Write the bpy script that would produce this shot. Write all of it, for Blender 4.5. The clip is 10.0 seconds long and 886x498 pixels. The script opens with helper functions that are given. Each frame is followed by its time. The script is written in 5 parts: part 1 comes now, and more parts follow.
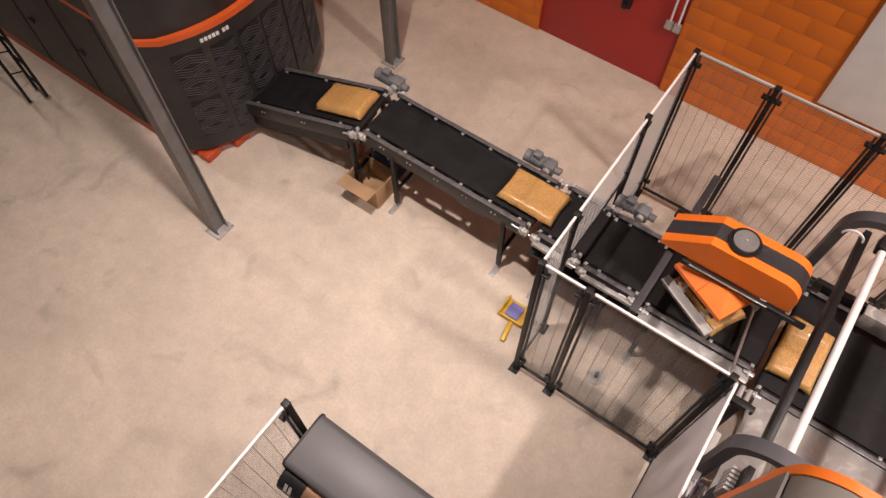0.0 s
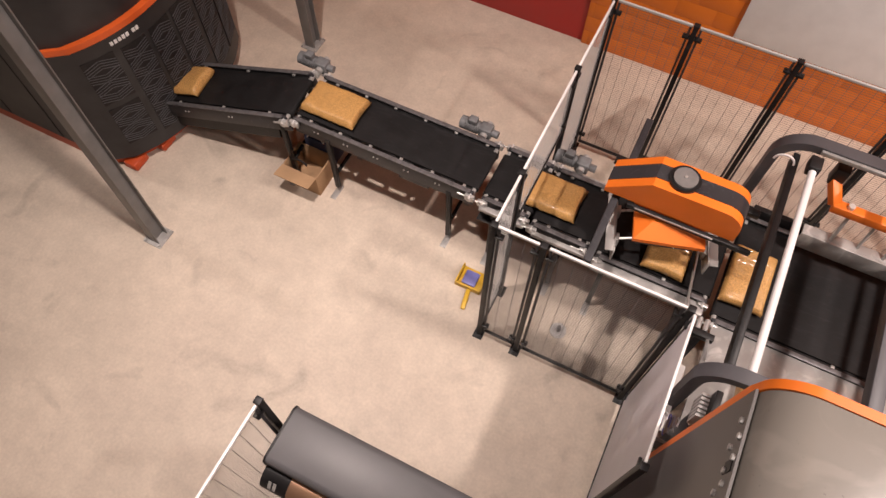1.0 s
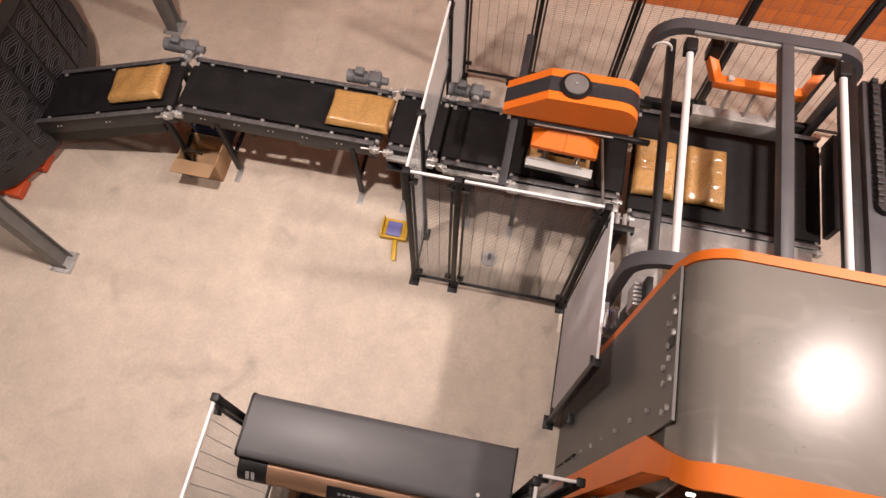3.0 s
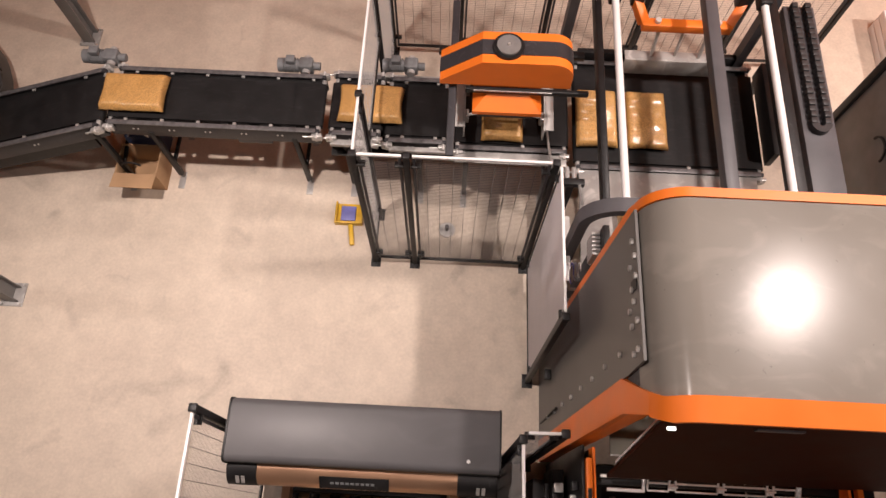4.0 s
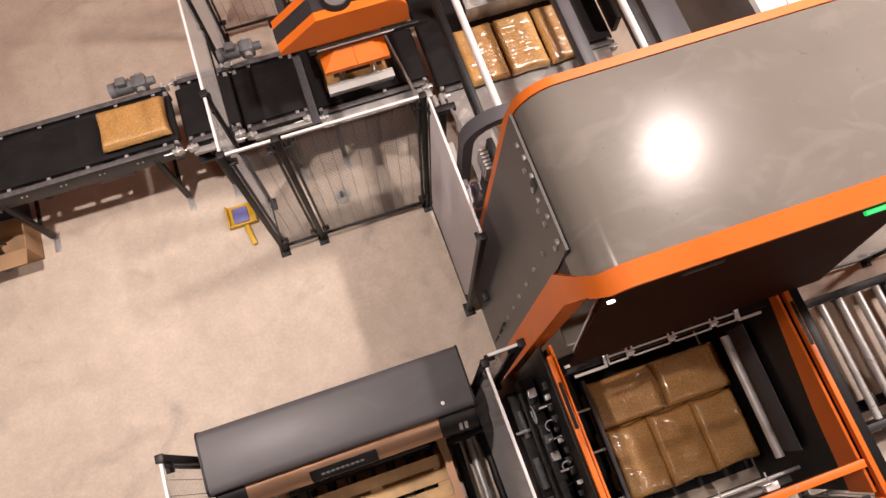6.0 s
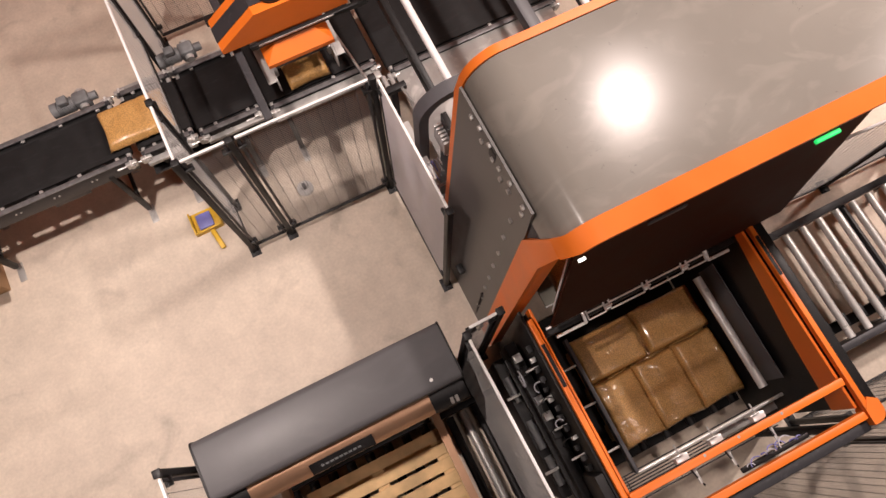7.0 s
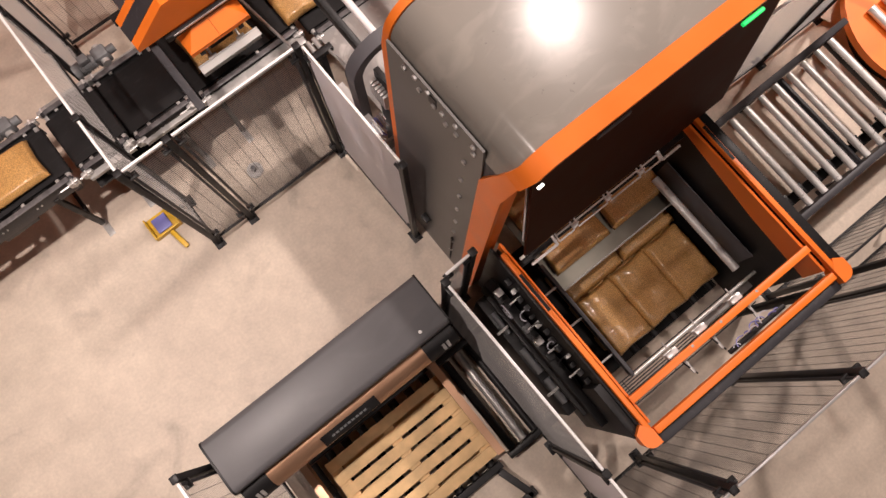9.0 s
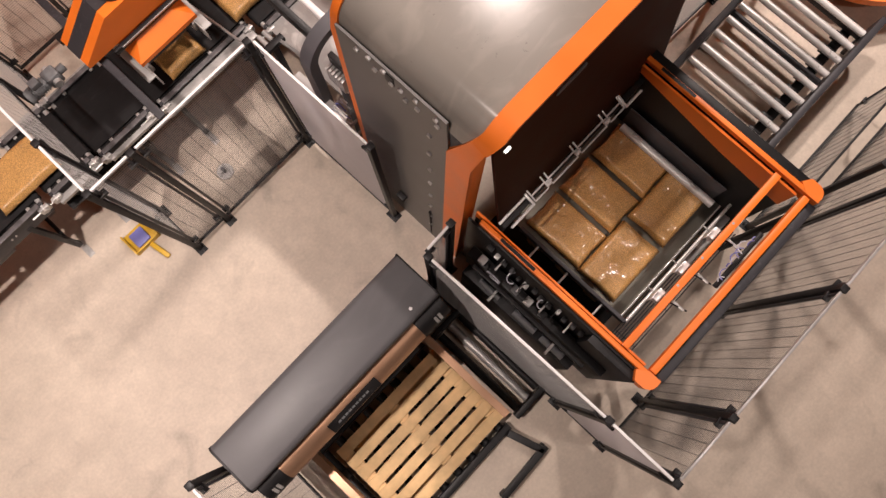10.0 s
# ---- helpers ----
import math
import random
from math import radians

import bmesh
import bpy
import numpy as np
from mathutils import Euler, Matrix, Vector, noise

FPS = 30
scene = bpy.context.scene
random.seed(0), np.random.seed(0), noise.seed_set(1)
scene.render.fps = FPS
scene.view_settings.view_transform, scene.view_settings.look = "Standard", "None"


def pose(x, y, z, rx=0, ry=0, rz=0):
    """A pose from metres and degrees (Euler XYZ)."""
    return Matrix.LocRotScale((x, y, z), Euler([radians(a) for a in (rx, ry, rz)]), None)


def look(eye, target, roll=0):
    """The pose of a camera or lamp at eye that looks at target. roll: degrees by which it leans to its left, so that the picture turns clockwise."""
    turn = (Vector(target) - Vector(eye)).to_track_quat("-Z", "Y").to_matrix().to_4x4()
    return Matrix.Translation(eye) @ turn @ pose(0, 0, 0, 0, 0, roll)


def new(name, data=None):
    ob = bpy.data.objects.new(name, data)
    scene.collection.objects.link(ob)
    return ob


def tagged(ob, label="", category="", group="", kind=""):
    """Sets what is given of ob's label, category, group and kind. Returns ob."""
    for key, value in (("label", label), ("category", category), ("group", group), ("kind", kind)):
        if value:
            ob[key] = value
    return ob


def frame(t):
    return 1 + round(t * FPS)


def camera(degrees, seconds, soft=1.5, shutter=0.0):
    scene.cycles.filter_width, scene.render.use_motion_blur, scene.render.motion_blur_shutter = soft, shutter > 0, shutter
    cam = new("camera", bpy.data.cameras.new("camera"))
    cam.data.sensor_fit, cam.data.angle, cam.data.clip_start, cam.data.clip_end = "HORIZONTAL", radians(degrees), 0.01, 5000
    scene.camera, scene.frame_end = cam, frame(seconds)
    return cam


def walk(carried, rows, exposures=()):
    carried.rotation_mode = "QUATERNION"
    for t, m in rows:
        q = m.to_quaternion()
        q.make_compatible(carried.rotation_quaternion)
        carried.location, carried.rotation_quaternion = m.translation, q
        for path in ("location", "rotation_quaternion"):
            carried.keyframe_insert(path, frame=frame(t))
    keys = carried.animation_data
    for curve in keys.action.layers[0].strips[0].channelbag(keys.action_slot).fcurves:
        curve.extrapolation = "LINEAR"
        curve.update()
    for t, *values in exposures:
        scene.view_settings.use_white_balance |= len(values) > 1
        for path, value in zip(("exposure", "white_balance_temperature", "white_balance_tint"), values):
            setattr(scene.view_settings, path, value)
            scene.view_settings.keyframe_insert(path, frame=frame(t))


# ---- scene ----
cam = camera(65.0, 10.0)


PATH = [
    (0, (0.748, -2.171, 6.029), (0.171, -1.366, 4.292), -0.1),
    (0.5, (0.727, -2.193, 6.016), (0.236, -1.367, 4.262), 0.1),
    (1, (0.704, -2.231, 5.997), (0.295, -1.388, 4.23), 0.7),
    (1.5, (0.697, -2.241, 6.009), (0.362, -1.403, 4.225), 0.8),
    (2, (0.7, -2.246, 6.012), (0.428, -1.418, 4.212), 0.7),
    (2.5, (0.696, -2.26, 6.016), (0.485, -1.446, 4.202), 0.8),
    (4, (0.693, -2.272, 6.023), (0.668, -1.526, 4.167), 1.0),
    (4.5, (0.695, -2.27, 6.029), (0.742, -1.561, 4.16), 1.0),
    (5, (0.695, -2.276, 6.026), (0.809, -1.606, 4.145), 1.0),
    (5.5, (0.701, -2.276, 6.025), (0.868, -1.651, 4.133), 0.9),
    (6, (0.702, -2.268, 6.026), (0.91, -1.692, 4.122), 1.1),
    (7.5, (0.732, -2.272, 6.052), (0.995, -1.831, 4.119), 0.8),
    (8, (0.738, -2.267, 6.057), (1.002, -1.873, 4.114), 0.4),
    (8.5, (0.735, -2.261, 6.059), (0.996, -1.911, 4.107), 0.5),
    (9, (0.742, -2.261, 6.073), (0.992, -1.951, 4.113), 0.1),
    (9.5, (0.747, -2.284, 6.088), (0.989, -2.009, 4.122), -0.9),
    (10, (0.763, -2.291, 6.104), (0.993, -2.062, 4.131), -1.6),
]
walk(cam, [(t, look(eye, target, roll)) for t, eye, target, roll in PATH])

# ---- light: high-bay lamps of the hall, two added fills, dim warm ceiling ----
world = bpy.data.worlds.new("hall_air")
scene.world = world
world.use_nodes = True
world.node_tree.nodes["Background"].inputs[0].default_value = (1.0, 0.86, 0.74, 1)
world.node_tree.nodes["Background"].inputs[1].default_value = 0.028


def lamp(name, eye, target, size, watts, colour, long=None, spread=180):
    data = bpy.data.lights.new(name, "AREA")
    data.shape, data.size, data.energy, data.color = "ELLIPSE", size, watts, colour
    data.size_y = long or size
    data.spread = radians(spread)
    ob = new(name, data)
    ob.matrix_world = look(eye, target)
    return ob


WARM = (1.0, 0.835, 0.775)
lamp("lamp_light_east", (4.55, 0.55, 8.5), (4.55, 0.54, 0.0), 0.36, 285, WARM, 0.62, spread=118)
# added fill that brightens the outfeed side
lamp("fill_light_far_east", (9.2, -0.6, 8.5), (9.2, -0.61, 0.0), 0.5, 640, WARM, spread=140)
lamp("lamp_light_middle", (-1.45, -0.8, 8.5), (-1.45, -0.81, 0.0), 0.22, 128, WARM, spread=80)
lamp("lamp_light_west", (-8.0, -0.25, 8.5), (-8.0, -0.26, 0.0), 0.4, 150, WARM)
# added fill for the bay front and the floor south of it
lamp("fill_light_south", (2.4, -5.6, 8.5), (2.4, -5.61, 0.0), 0.3, 105, WARM)


# ---- materials ----
def mat(name, base, rough=0.5, metal=0.0, vary=0.25, scale=6.0, bump=0.05, fine=120.0, coat=0.0, spec=0.5):
    """Painted or plain surface: two scales of tone, fine relief."""
    m = bpy.data.materials.new(name)
    m.use_nodes = True
    nt = m.node_tree
    b = nt.nodes["Principled BSDF"]
    tc = nt.nodes.new("ShaderNodeTexCoord")
    n1, n2 = nt.nodes.new("ShaderNodeTexNoise"), nt.nodes.new("ShaderNodeTexNoise")
    n1.inputs["Scale"].default_value, n1.inputs["Detail"].default_value = scale, 6
    n2.inputs["Scale"].default_value, n2.inputs["Detail"].default_value = fine, 3
    for n in (n1, n2):
        nt.links.new(tc.outputs["Object"], n.inputs["Vector"])
    ramp = nt.nodes.new("ShaderNodeMapRange")
    ramp.inputs["From Min"].default_value, ramp.inputs["From Max"].default_value = 0.3, 0.7
    ramp.inputs["To Min"].default_value, ramp.inputs["To Max"].default_value = 1 - vary, 1 + vary * 0.6
    nt.links.new(n1.outputs["Fac"], ramp.inputs["Value"])
    mul = nt.nodes.new("ShaderNodeVectorMath")
    mul.operation = "SCALE"
    mul.inputs[0].default_value = base
    nt.links.new(ramp.outputs[0], mul.inputs["Scale"])
    nt.links.new(mul.outputs[0], b.inputs["Base Color"])
    rr = nt.nodes.new("ShaderNodeMapRange")
    rr.inputs["To Min"].default_value, rr.inputs["To Max"].default_value = max(rough - 0.1, 0.03), min(rough + 0.12, 1)
    nt.links.new(n1.outputs["Fac"], rr.inputs["Value"])
    nt.links.new(rr.outputs[0], b.inputs["Roughness"])
    b.inputs["Metallic"].default_value = metal
    b.inputs["Coat Weight"].default_value = coat
    b.inputs["Specular IOR Level"].default_value = spec
    if bump:
        bp = nt.nodes.new("ShaderNodeBump")
        bp.inputs["Strength"].default_value, bp.inputs["Distance"].default_value = bump, 0.004
        nt.links.new(n2.outputs["Fac"], bp.inputs["Height"])
        nt.links.new(bp.outputs[0], b.inputs["Normal"])
    return m


ORANGE = mat("orange_powder_coat", (0.88, 0.20, 0.02), 0.42, vary=0.10, scale=3, bump=0.03)
DARKGREY = mat("anthracite_powder_coat", (0.037, 0.036, 0.04), 0.45, vary=0.2, scale=4, bump=0.04, spec=0.35)
MIDGREY = mat("grey_powder_coat", (0.085, 0.083, 0.09), 0.45, vary=0.18, scale=4, bump=0.04, spec=0.35)
BLACK = mat("black_paint", (0.012, 0.0115, 0.012), 0.45, vary=0.3, scale=5, bump=0.05, spec=0.3)
BELT = mat("black_rubber_belt", (0.011, 0.0105, 0.011), 0.6, vary=0.35, scale=9, bump=0.15, fine=260, spec=0.25)
STEEL = mat("galvanised_steel", (0.50, 0.49, 0.475), 0.36, metal=0.5, vary=0.2, scale=14, bump=0.04)
CHROME = mat("bright_rolled_steel", (0.74, 0.73, 0.71), 0.3, metal=0.35, vary=0.1, scale=10, bump=0.02)
WHITE = mat("white_powder_coat", (0.80, 0.79, 0.78), 0.4, vary=0.06, scale=5, bump=0.02)
WIRE = mat("dull_wire", (0.13, 0.125, 0.12), 0.5, metal=0.2, vary=0.05, bump=0)
PALEWIRE = mat("pale_wire", (0.42, 0.41, 0.395), 0.45, metal=0.2, vary=0.05, bump=0)
HOODSHEET = mat("satin_grey_sheet", (0.235, 0.216, 0.19), 0.18, vary=0.10, scale=1.6, bump=0.02, spec=0.13)
COPPER = mat("copper_brown_sheet", (0.50, 0.30, 0.19), 0.3, metal=0.75, vary=0.1, scale=3, bump=0.02)
MOTOR = mat("motor_grey_cast", (0.17, 0.175, 0.18), 0.5, vary=0.2, scale=20, bump=0.2)
WOOD = mat("pine_boards", (0.70, 0.48, 0.24), 0.65, vary=0.3, scale=5, bump=0.3, fine=60)
CARD = mat("brown_cardboard", (0.42, 0.26, 0.14), 0.8, vary=0.15, scale=4, bump=0.1)
YELLOW = mat("yellow_plastic", (0.62, 0.38, 0.03), 0.4, vary=0.2, scale=12, bump=0.05)
BLUE = mat("blue_plastic", (0.16, 0.16, 0.42), 0.45, vary=0.15, scale=12, bump=0.05)
REDWALL = mat("red_painted_door", (0.40, 0.018, 0.014), 0.45, vary=0.08, scale=2, bump=0.05)
PLATE = mat("dull_steel_sheet", (0.36, 0.35, 0.335), 0.4, metal=0.25, vary=0.12, scale=5, bump=0.03)
COLUMN = mat("grey_column_paint", (0.19, 0.185, 0.18), 0.5, vary=0.2, scale=5, bump=0.05)
SIDEPLATE = mat("dark_side_plate", (0.125, 0.118, 0.112), 0.4, vary=0.15, scale=3, bump=0.03, spec=0.35)
MAGSHEET = mat("dark_satin_sheet", (0.10, 0.098, 0.102), 0.33, vary=0.12, scale=2, bump=0.03, spec=0.14)
DARKBROWN = mat("dark_brown_sheet", (0.045, 0.014, 0.008), 0.6, vary=0.2, scale=4, bump=0.03, spec=0.06)
REDORANGE = mat("orange_red_coat", (0.72, 0.12, 0.02), 0.42, vary=0.1, scale=3, bump=0.03)
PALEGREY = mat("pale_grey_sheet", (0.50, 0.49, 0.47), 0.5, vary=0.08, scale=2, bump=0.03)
REDBAND = mat("red_orange_band", (0.52, 0.07, 0.015), 0.45, vary=0.12, scale=4, bump=0.03)
CABLE = mat("pale_cable", (0.5, 0.5, 0.55), 0.5, vary=0.1, bump=0)
DISC = mat("grey_sight_disc", (0.20, 0.195, 0.19), 0.2, vary=0.15, scale=12, bump=0.02, coat=0.4)

SLIDE = mat("brushed_slide_steel", (0.27, 0.26, 0.22), 0.42, metal=0.9, vary=0.15, scale=6, bump=0.03)
POLISHED = mat("polished_guard_steel", (0.92, 0.91, 0.90), 0.25, metal=0.25, vary=0.05, scale=10, bump=0)
CEILING = mat("dim_grey_sheet", (0.15, 0.145, 0.14), 0.7, vary=0.15, scale=1, bump=0.05)
EDGE = mat("worn_dark_edge", (0.13, 0.125, 0.128), 0.38, metal=0.2, vary=0.35, scale=25, bump=0.05)
NIGHT = mat("deep_anthracite_coat", (0.036, 0.034, 0.035), 0.42, vary=0.3, scale=4, bump=0.04, spec=0.3)


def wear(m, scale, lo, hi, gain, stretch=(1, 1, 1)):
    """Smears and dust of their own shape over a finished surface."""
    nt = m.node_tree
    b = nt.nodes["Principled BSDF"]
    old = b.inputs["Base Color"].links[0].from_socket
    tc, mp = nt.nodes.new("ShaderNodeTexCoord"), nt.nodes.new("ShaderNodeMapping")
    mp.inputs["Scale"].default_value = stretch
    n = nt.nodes.new("ShaderNodeTexNoise")
    n.inputs["Scale"].default_value, n.inputs["Detail"].default_value, n.inputs["Distortion"].default_value = scale, 8, 1.5
    r = nt.nodes.new("ShaderNodeMapRange")
    r.inputs["From Min"].default_value, r.inputs["From Max"].default_value = lo, hi
    r.inputs["To Min"].default_value, r.inputs["To Max"].default_value = 1.0, gain
    mu = nt.nodes.new("ShaderNodeVectorMath")
    mu.operation = "SCALE"
    nt.links.new(tc.outputs["Object"], mp.inputs["Vector"])
    nt.links.new(mp.outputs[0], n.inputs["Vector"])
    nt.links.new(n.outputs["Fac"], r.inputs["Value"])
    nt.links.new(old, mu.inputs[0])
    nt.links.new(r.outputs[0], mu.inputs["Scale"])
    nt.links.new(mu.outputs[0], b.inputs["Base Color"])


wear(HOODSHEET, 3.0, 0.52, 0.66, 1.13, (1, 1.8, 1))
wear(HOODSHEET, 16.0, 0.70, 0.74, 0.72)
wear(MAGSHEET, 4.0, 0.52, 0.80, 1.12, (0.6, 1.6, 2))
wear(BELT, 14.0, 0.55, 0.75, 1.7, (0.4, 1.5, 1))
wear(DARKGREY, 18.0, 0.60, 0.72, 1.7)
wear(BLACK, 16.0, 0.60, 0.72, 2.2)
wear(PLATE, 6.0, 0.50, 0.70, 1.5)


def pellet_film():
    m = mat("pellets_in_clear_film", (0.74, 0.41, 0.13), 0.5, vary=0.12, scale=5, bump=0, coat=0.9)
    nt = m.node_tree
    b = nt.nodes["Principled BSDF"]
    b.inputs["Coat Roughness"].default_value = 0.15
    b.inputs["Coat IOR"].default_value = 1.8
    tc = nt.nodes.new("ShaderNodeTexCoord")
    vo = nt.nodes.new("ShaderNodeTexVoronoi")
    vo.inputs["Scale"].default_value = 140
    nt.links.new(tc.outputs["Object"], vo.inputs["Vector"])
    mr = nt.nodes.new("ShaderNodeMapRange")
    mr.inputs["From Max"].default_value = 0.7
    mr.inputs["To Min"].default_value, mr.inputs["To Max"].default_value = 1.22, 0.52
    nt.links.new(vo.outputs["Distance"], mr.inputs["Value"])
    old = b.inputs["Base Color"].links[0].from_socket
    mu = nt.nodes.new("ShaderNodeVectorMath")
    mu.operation = "SCALE"
    nt.links.new(old, mu.inputs[0])
    nt.links.new(mr.outputs[0], mu.inputs["Scale"])
    nt.links.new(mu.outputs[0], b.inputs["Base Color"])
    # stretched creases of the film in the coat
    mp = nt.nodes.new("ShaderNodeMapping")
    mp.inputs["Scale"].default_value = (46, 6, 12)
    nt.links.new(tc.outputs["Object"], mp.inputs["Vector"])
    cr = nt.nodes.new("ShaderNodeTexNoise")
    cr.inputs["Scale"].default_value, cr.inputs["Detail"].default_value, cr.inputs["Distortion"].default_value = 1.0, 1, 0.25
    nt.links.new(mp.outputs[0], cr.inputs["Vector"])
    bp = nt.nodes.new("ShaderNodeBump")
    bp.inputs["Strength"].default_value, bp.inputs["Distance"].default_value = 1.0, 0.014
    mk = nt.nodes.new("ShaderNodeTexNoise")
    mk.inputs["Scale"].default_value, mk.inputs["Detail"].default_value = 7, 1
    nt.links.new(tc.outputs["Object"], mk.inputs["Vector"])
    mm = nt.nodes.new("ShaderNodeMapRange")
    mm.inputs["From Min"].default_value, mm.inputs["From Max"].default_value = 0.28, 0.44
    nt.links.new(mk.outputs["Fac"], mm.inputs["Value"])
    ml = nt.nodes.new("ShaderNodeMath")
    ml.operation = "MULTIPLY"
    nt.links.new(cr.outputs["Fac"], ml.inputs[0])
    nt.links.new(mm.outputs[0], ml.inputs[1])
    nt.links.new(ml.outputs[0], bp.inputs["Height"])
    nt.links.new(bp.outputs[0], b.inputs["Coat Normal"])
    b2 = nt.nodes.new("ShaderNodeBump")
    b2.inputs["Strength"].default_value, b2.inputs["Distance"].default_value = 0.4, 0.004
    b2.invert = True
    nt.links.new(vo.outputs["Distance"], b2.inputs["Height"])
    nt.links.new(b2.outputs[0], b.inputs["Normal"])
    return m




def milky_sheet():
    """White plastic sheet that lets some of the light behind it through."""
    m = mat("milky_plastic_sheet", (0.84, 0.82, 0.84), 0.4, vary=0.06, scale=5, bump=0.02)
    nt = m.node_tree
    tr, mix = nt.nodes.new("ShaderNodeBsdfTranslucent"), nt.nodes.new("ShaderNodeMixShader")
    tr.inputs["Color"].default_value = (0.84, 0.82, 0.84, 1)
    mix.inputs[0].default_value = 0.45
    nt.links.new(nt.nodes["Principled BSDF"].outputs[0], mix.inputs[1])
    nt.links.new(tr.outputs[0], mix.inputs[2])
    nt.links.new(mix.outputs[0], nt.nodes["Material Output"].inputs["Surface"])
    return m


PELLETS, MILKY = pellet_film(), milky_sheet()


def glow(name, colour, strength):
    m = bpy.data.materials.new(name)
    m.use_nodes = True
    b = m.node_tree.nodes["Principled BSDF"]
    b.inputs["Base Color"].default_value = (*colour, 1)
    b.inputs["Emission Color"].default_value = (*colour, 1)
    b.inputs["Emission Strength"].default_value = strength
    return m


WHITEGLOW, GREENGLOW = glow("lit_white_lamp", (1.0, 0.95, 0.85), 3.0), glow("lit_green_lamp", (0.02, 0.75, 0.15), 0.9)


def concrete():
    m = mat("worn_concrete", (0.59, 0.502, 0.408), 0.6, vary=0.13, scale=0.8, bump=0.12, fine=55)
    nt = m.node_tree
    b = nt.nodes["Principled BSDF"]
    tc = nt.nodes.new("ShaderNodeTexCoord")
    old = b.inputs["Base Color"].links[0].from_socket
    # dark scuffs and dusty smears, each with its own shape
    st = nt.nodes.new("ShaderNodeTexNoise")
    st.inputs["Scale"].default_value, st.inputs["Detail"].default_value, st.inputs["Distortion"].default_value = 1.9, 12, 0.9
    nt.links.new(tc.outputs["Object"], st.inputs["Vector"])
    mr = nt.nodes.new("ShaderNodeMapRange")
    mr.inputs["From Min"].default_value, mr.inputs["From Max"].default_value = 0.60, 0.74
    mr.inputs["To Min"].default_value, mr.inputs["To Max"].default_value = 1.0, 0.72
    nt.links.new(st.outputs["Fac"], mr.inputs["Value"])
    fl = nt.nodes.new("ShaderNodeTexNoise")
    fl.inputs["Scale"].default_value, fl.inputs["Detail"].default_value = 38, 5
    nt.links.new(tc.outputs["Object"], fl.inputs["Vector"])
    m2 = nt.nodes.new("ShaderNodeMapRange")
    m2.inputs["From Min"].default_value, m2.inputs["From Max"].default_value = 0.3, 0.7
    m2.inputs["To Min"].default_value, m2.inputs["To Max"].default_value = 0.93, 1.05
    nt.links.new(fl.outputs["Fac"], m2.inputs["Value"])
    md = nt.nodes.new("ShaderNodeTexNoise")
    md.inputs["Scale"].default_value, md.inputs["Detail"].default_value, md.inputs["Roughness"].default_value = 5.5, 8, 0.7
    nt.links.new(tc.outputs["Object"], md.inputs["Vector"])
    m3 = nt.nodes.new("ShaderNodeMapRange")
    m3.inputs["From Min"].default_value, m3.inputs["From Max"].default_value = 0.35, 0.65
    m3.inputs["To Min"].default_value, m3.inputs["To Max"].default_value = 0.90, 1.06
    nt.links.new(md.outputs["Fac"], m3.inputs["Value"])
    pm = nt.nodes.new("ShaderNodeMath")
    pm.operation = "MULTIPLY"
    nt.links.new(m3.outputs[0], pm.inputs[0])
    nt.links.new(m2.outputs[0], pm.inputs[1])
    pr = nt.nodes.new("ShaderNodeMath")
    pr.operation = "MULTIPLY"
    nt.links.new(mr.outputs[0], pr.inputs[0])
    nt.links.new(pm.outputs[0], pr.inputs[1])
    mu = nt.nodes.new("ShaderNodeVectorMath")
    mu.operation = "SCALE"
    nt.links.new(old, mu.inputs[0])
    nt.links.new(pr.outputs[0], mu.inputs["Scale"])
    nt.links.new(mu.outputs[0], b.inputs["Base Color"])
    return m


def block_wall():
    """Orange paint over blocks, each a little different in tone."""
    m = mat("orange_painted_blocks", (0.64, 0.158, 0.010), 0.5, vary=0.08, scale=2, bump=0.12, fine=70)
    nt = m.node_tree
    b = nt.nodes["Principled BSDF"]
    old = b.inputs["Base Color"].links[0].from_socket
    geo = nt.nodes.new("ShaderNodeNewGeometry")
    for n in list(nt.nodes):
        if n.type == "TEX_NOISE":
            nt.links.new(geo.outputs["Position"], n.inputs["Vector"])
    info = nt.nodes.new("ShaderNodeObjectInfo")
    mr = nt.nodes.new("ShaderNodeMapRange")
    mr.inputs["To Min"].default_value, mr.inputs["To Max"].default_value = 0.985, 1.015
    nt.links.new(info.outputs["Random"], mr.inputs["Value"])
    mu = nt.nodes.new("ShaderNodeVectorMath")
    mu.operation = "SCALE"
    nt.links.new(old, mu.inputs[0])
    nt.links.new(mr.outputs[0], mu.inputs["Scale"])
    nt.links.new(mu.outputs[0], b.inputs["Base Color"])
    return m


CONCRETE, BLOCKS = concrete(), block_wall()


# ---- mesh helpers ----
def box(bm, x0, x1, y0, y1, z0, z1, bevel=0.0):
    r = bmesh.ops.create_cube(bm, size=1.0)
    vs = r["verts"]
    for v in vs:
        v.co = Vector((x0 + (v.co.x + 0.5) * (x1 - x0), y0 + (v.co.y + 0.5) * (y1 - y0), z0 + (v.co.z + 0.5) * (z1 - z0)))
    if bevel:
        es = list({e for v in vs for e in v.link_edges})
        bmesh.ops.bevel(bm, geom=es, offset=bevel, segments=2, affect="EDGES", profile=0.5)
    return bm


def bx(*a, bevel=0.006):
    return box(bmesh.new(), *a, bevel=bevel)


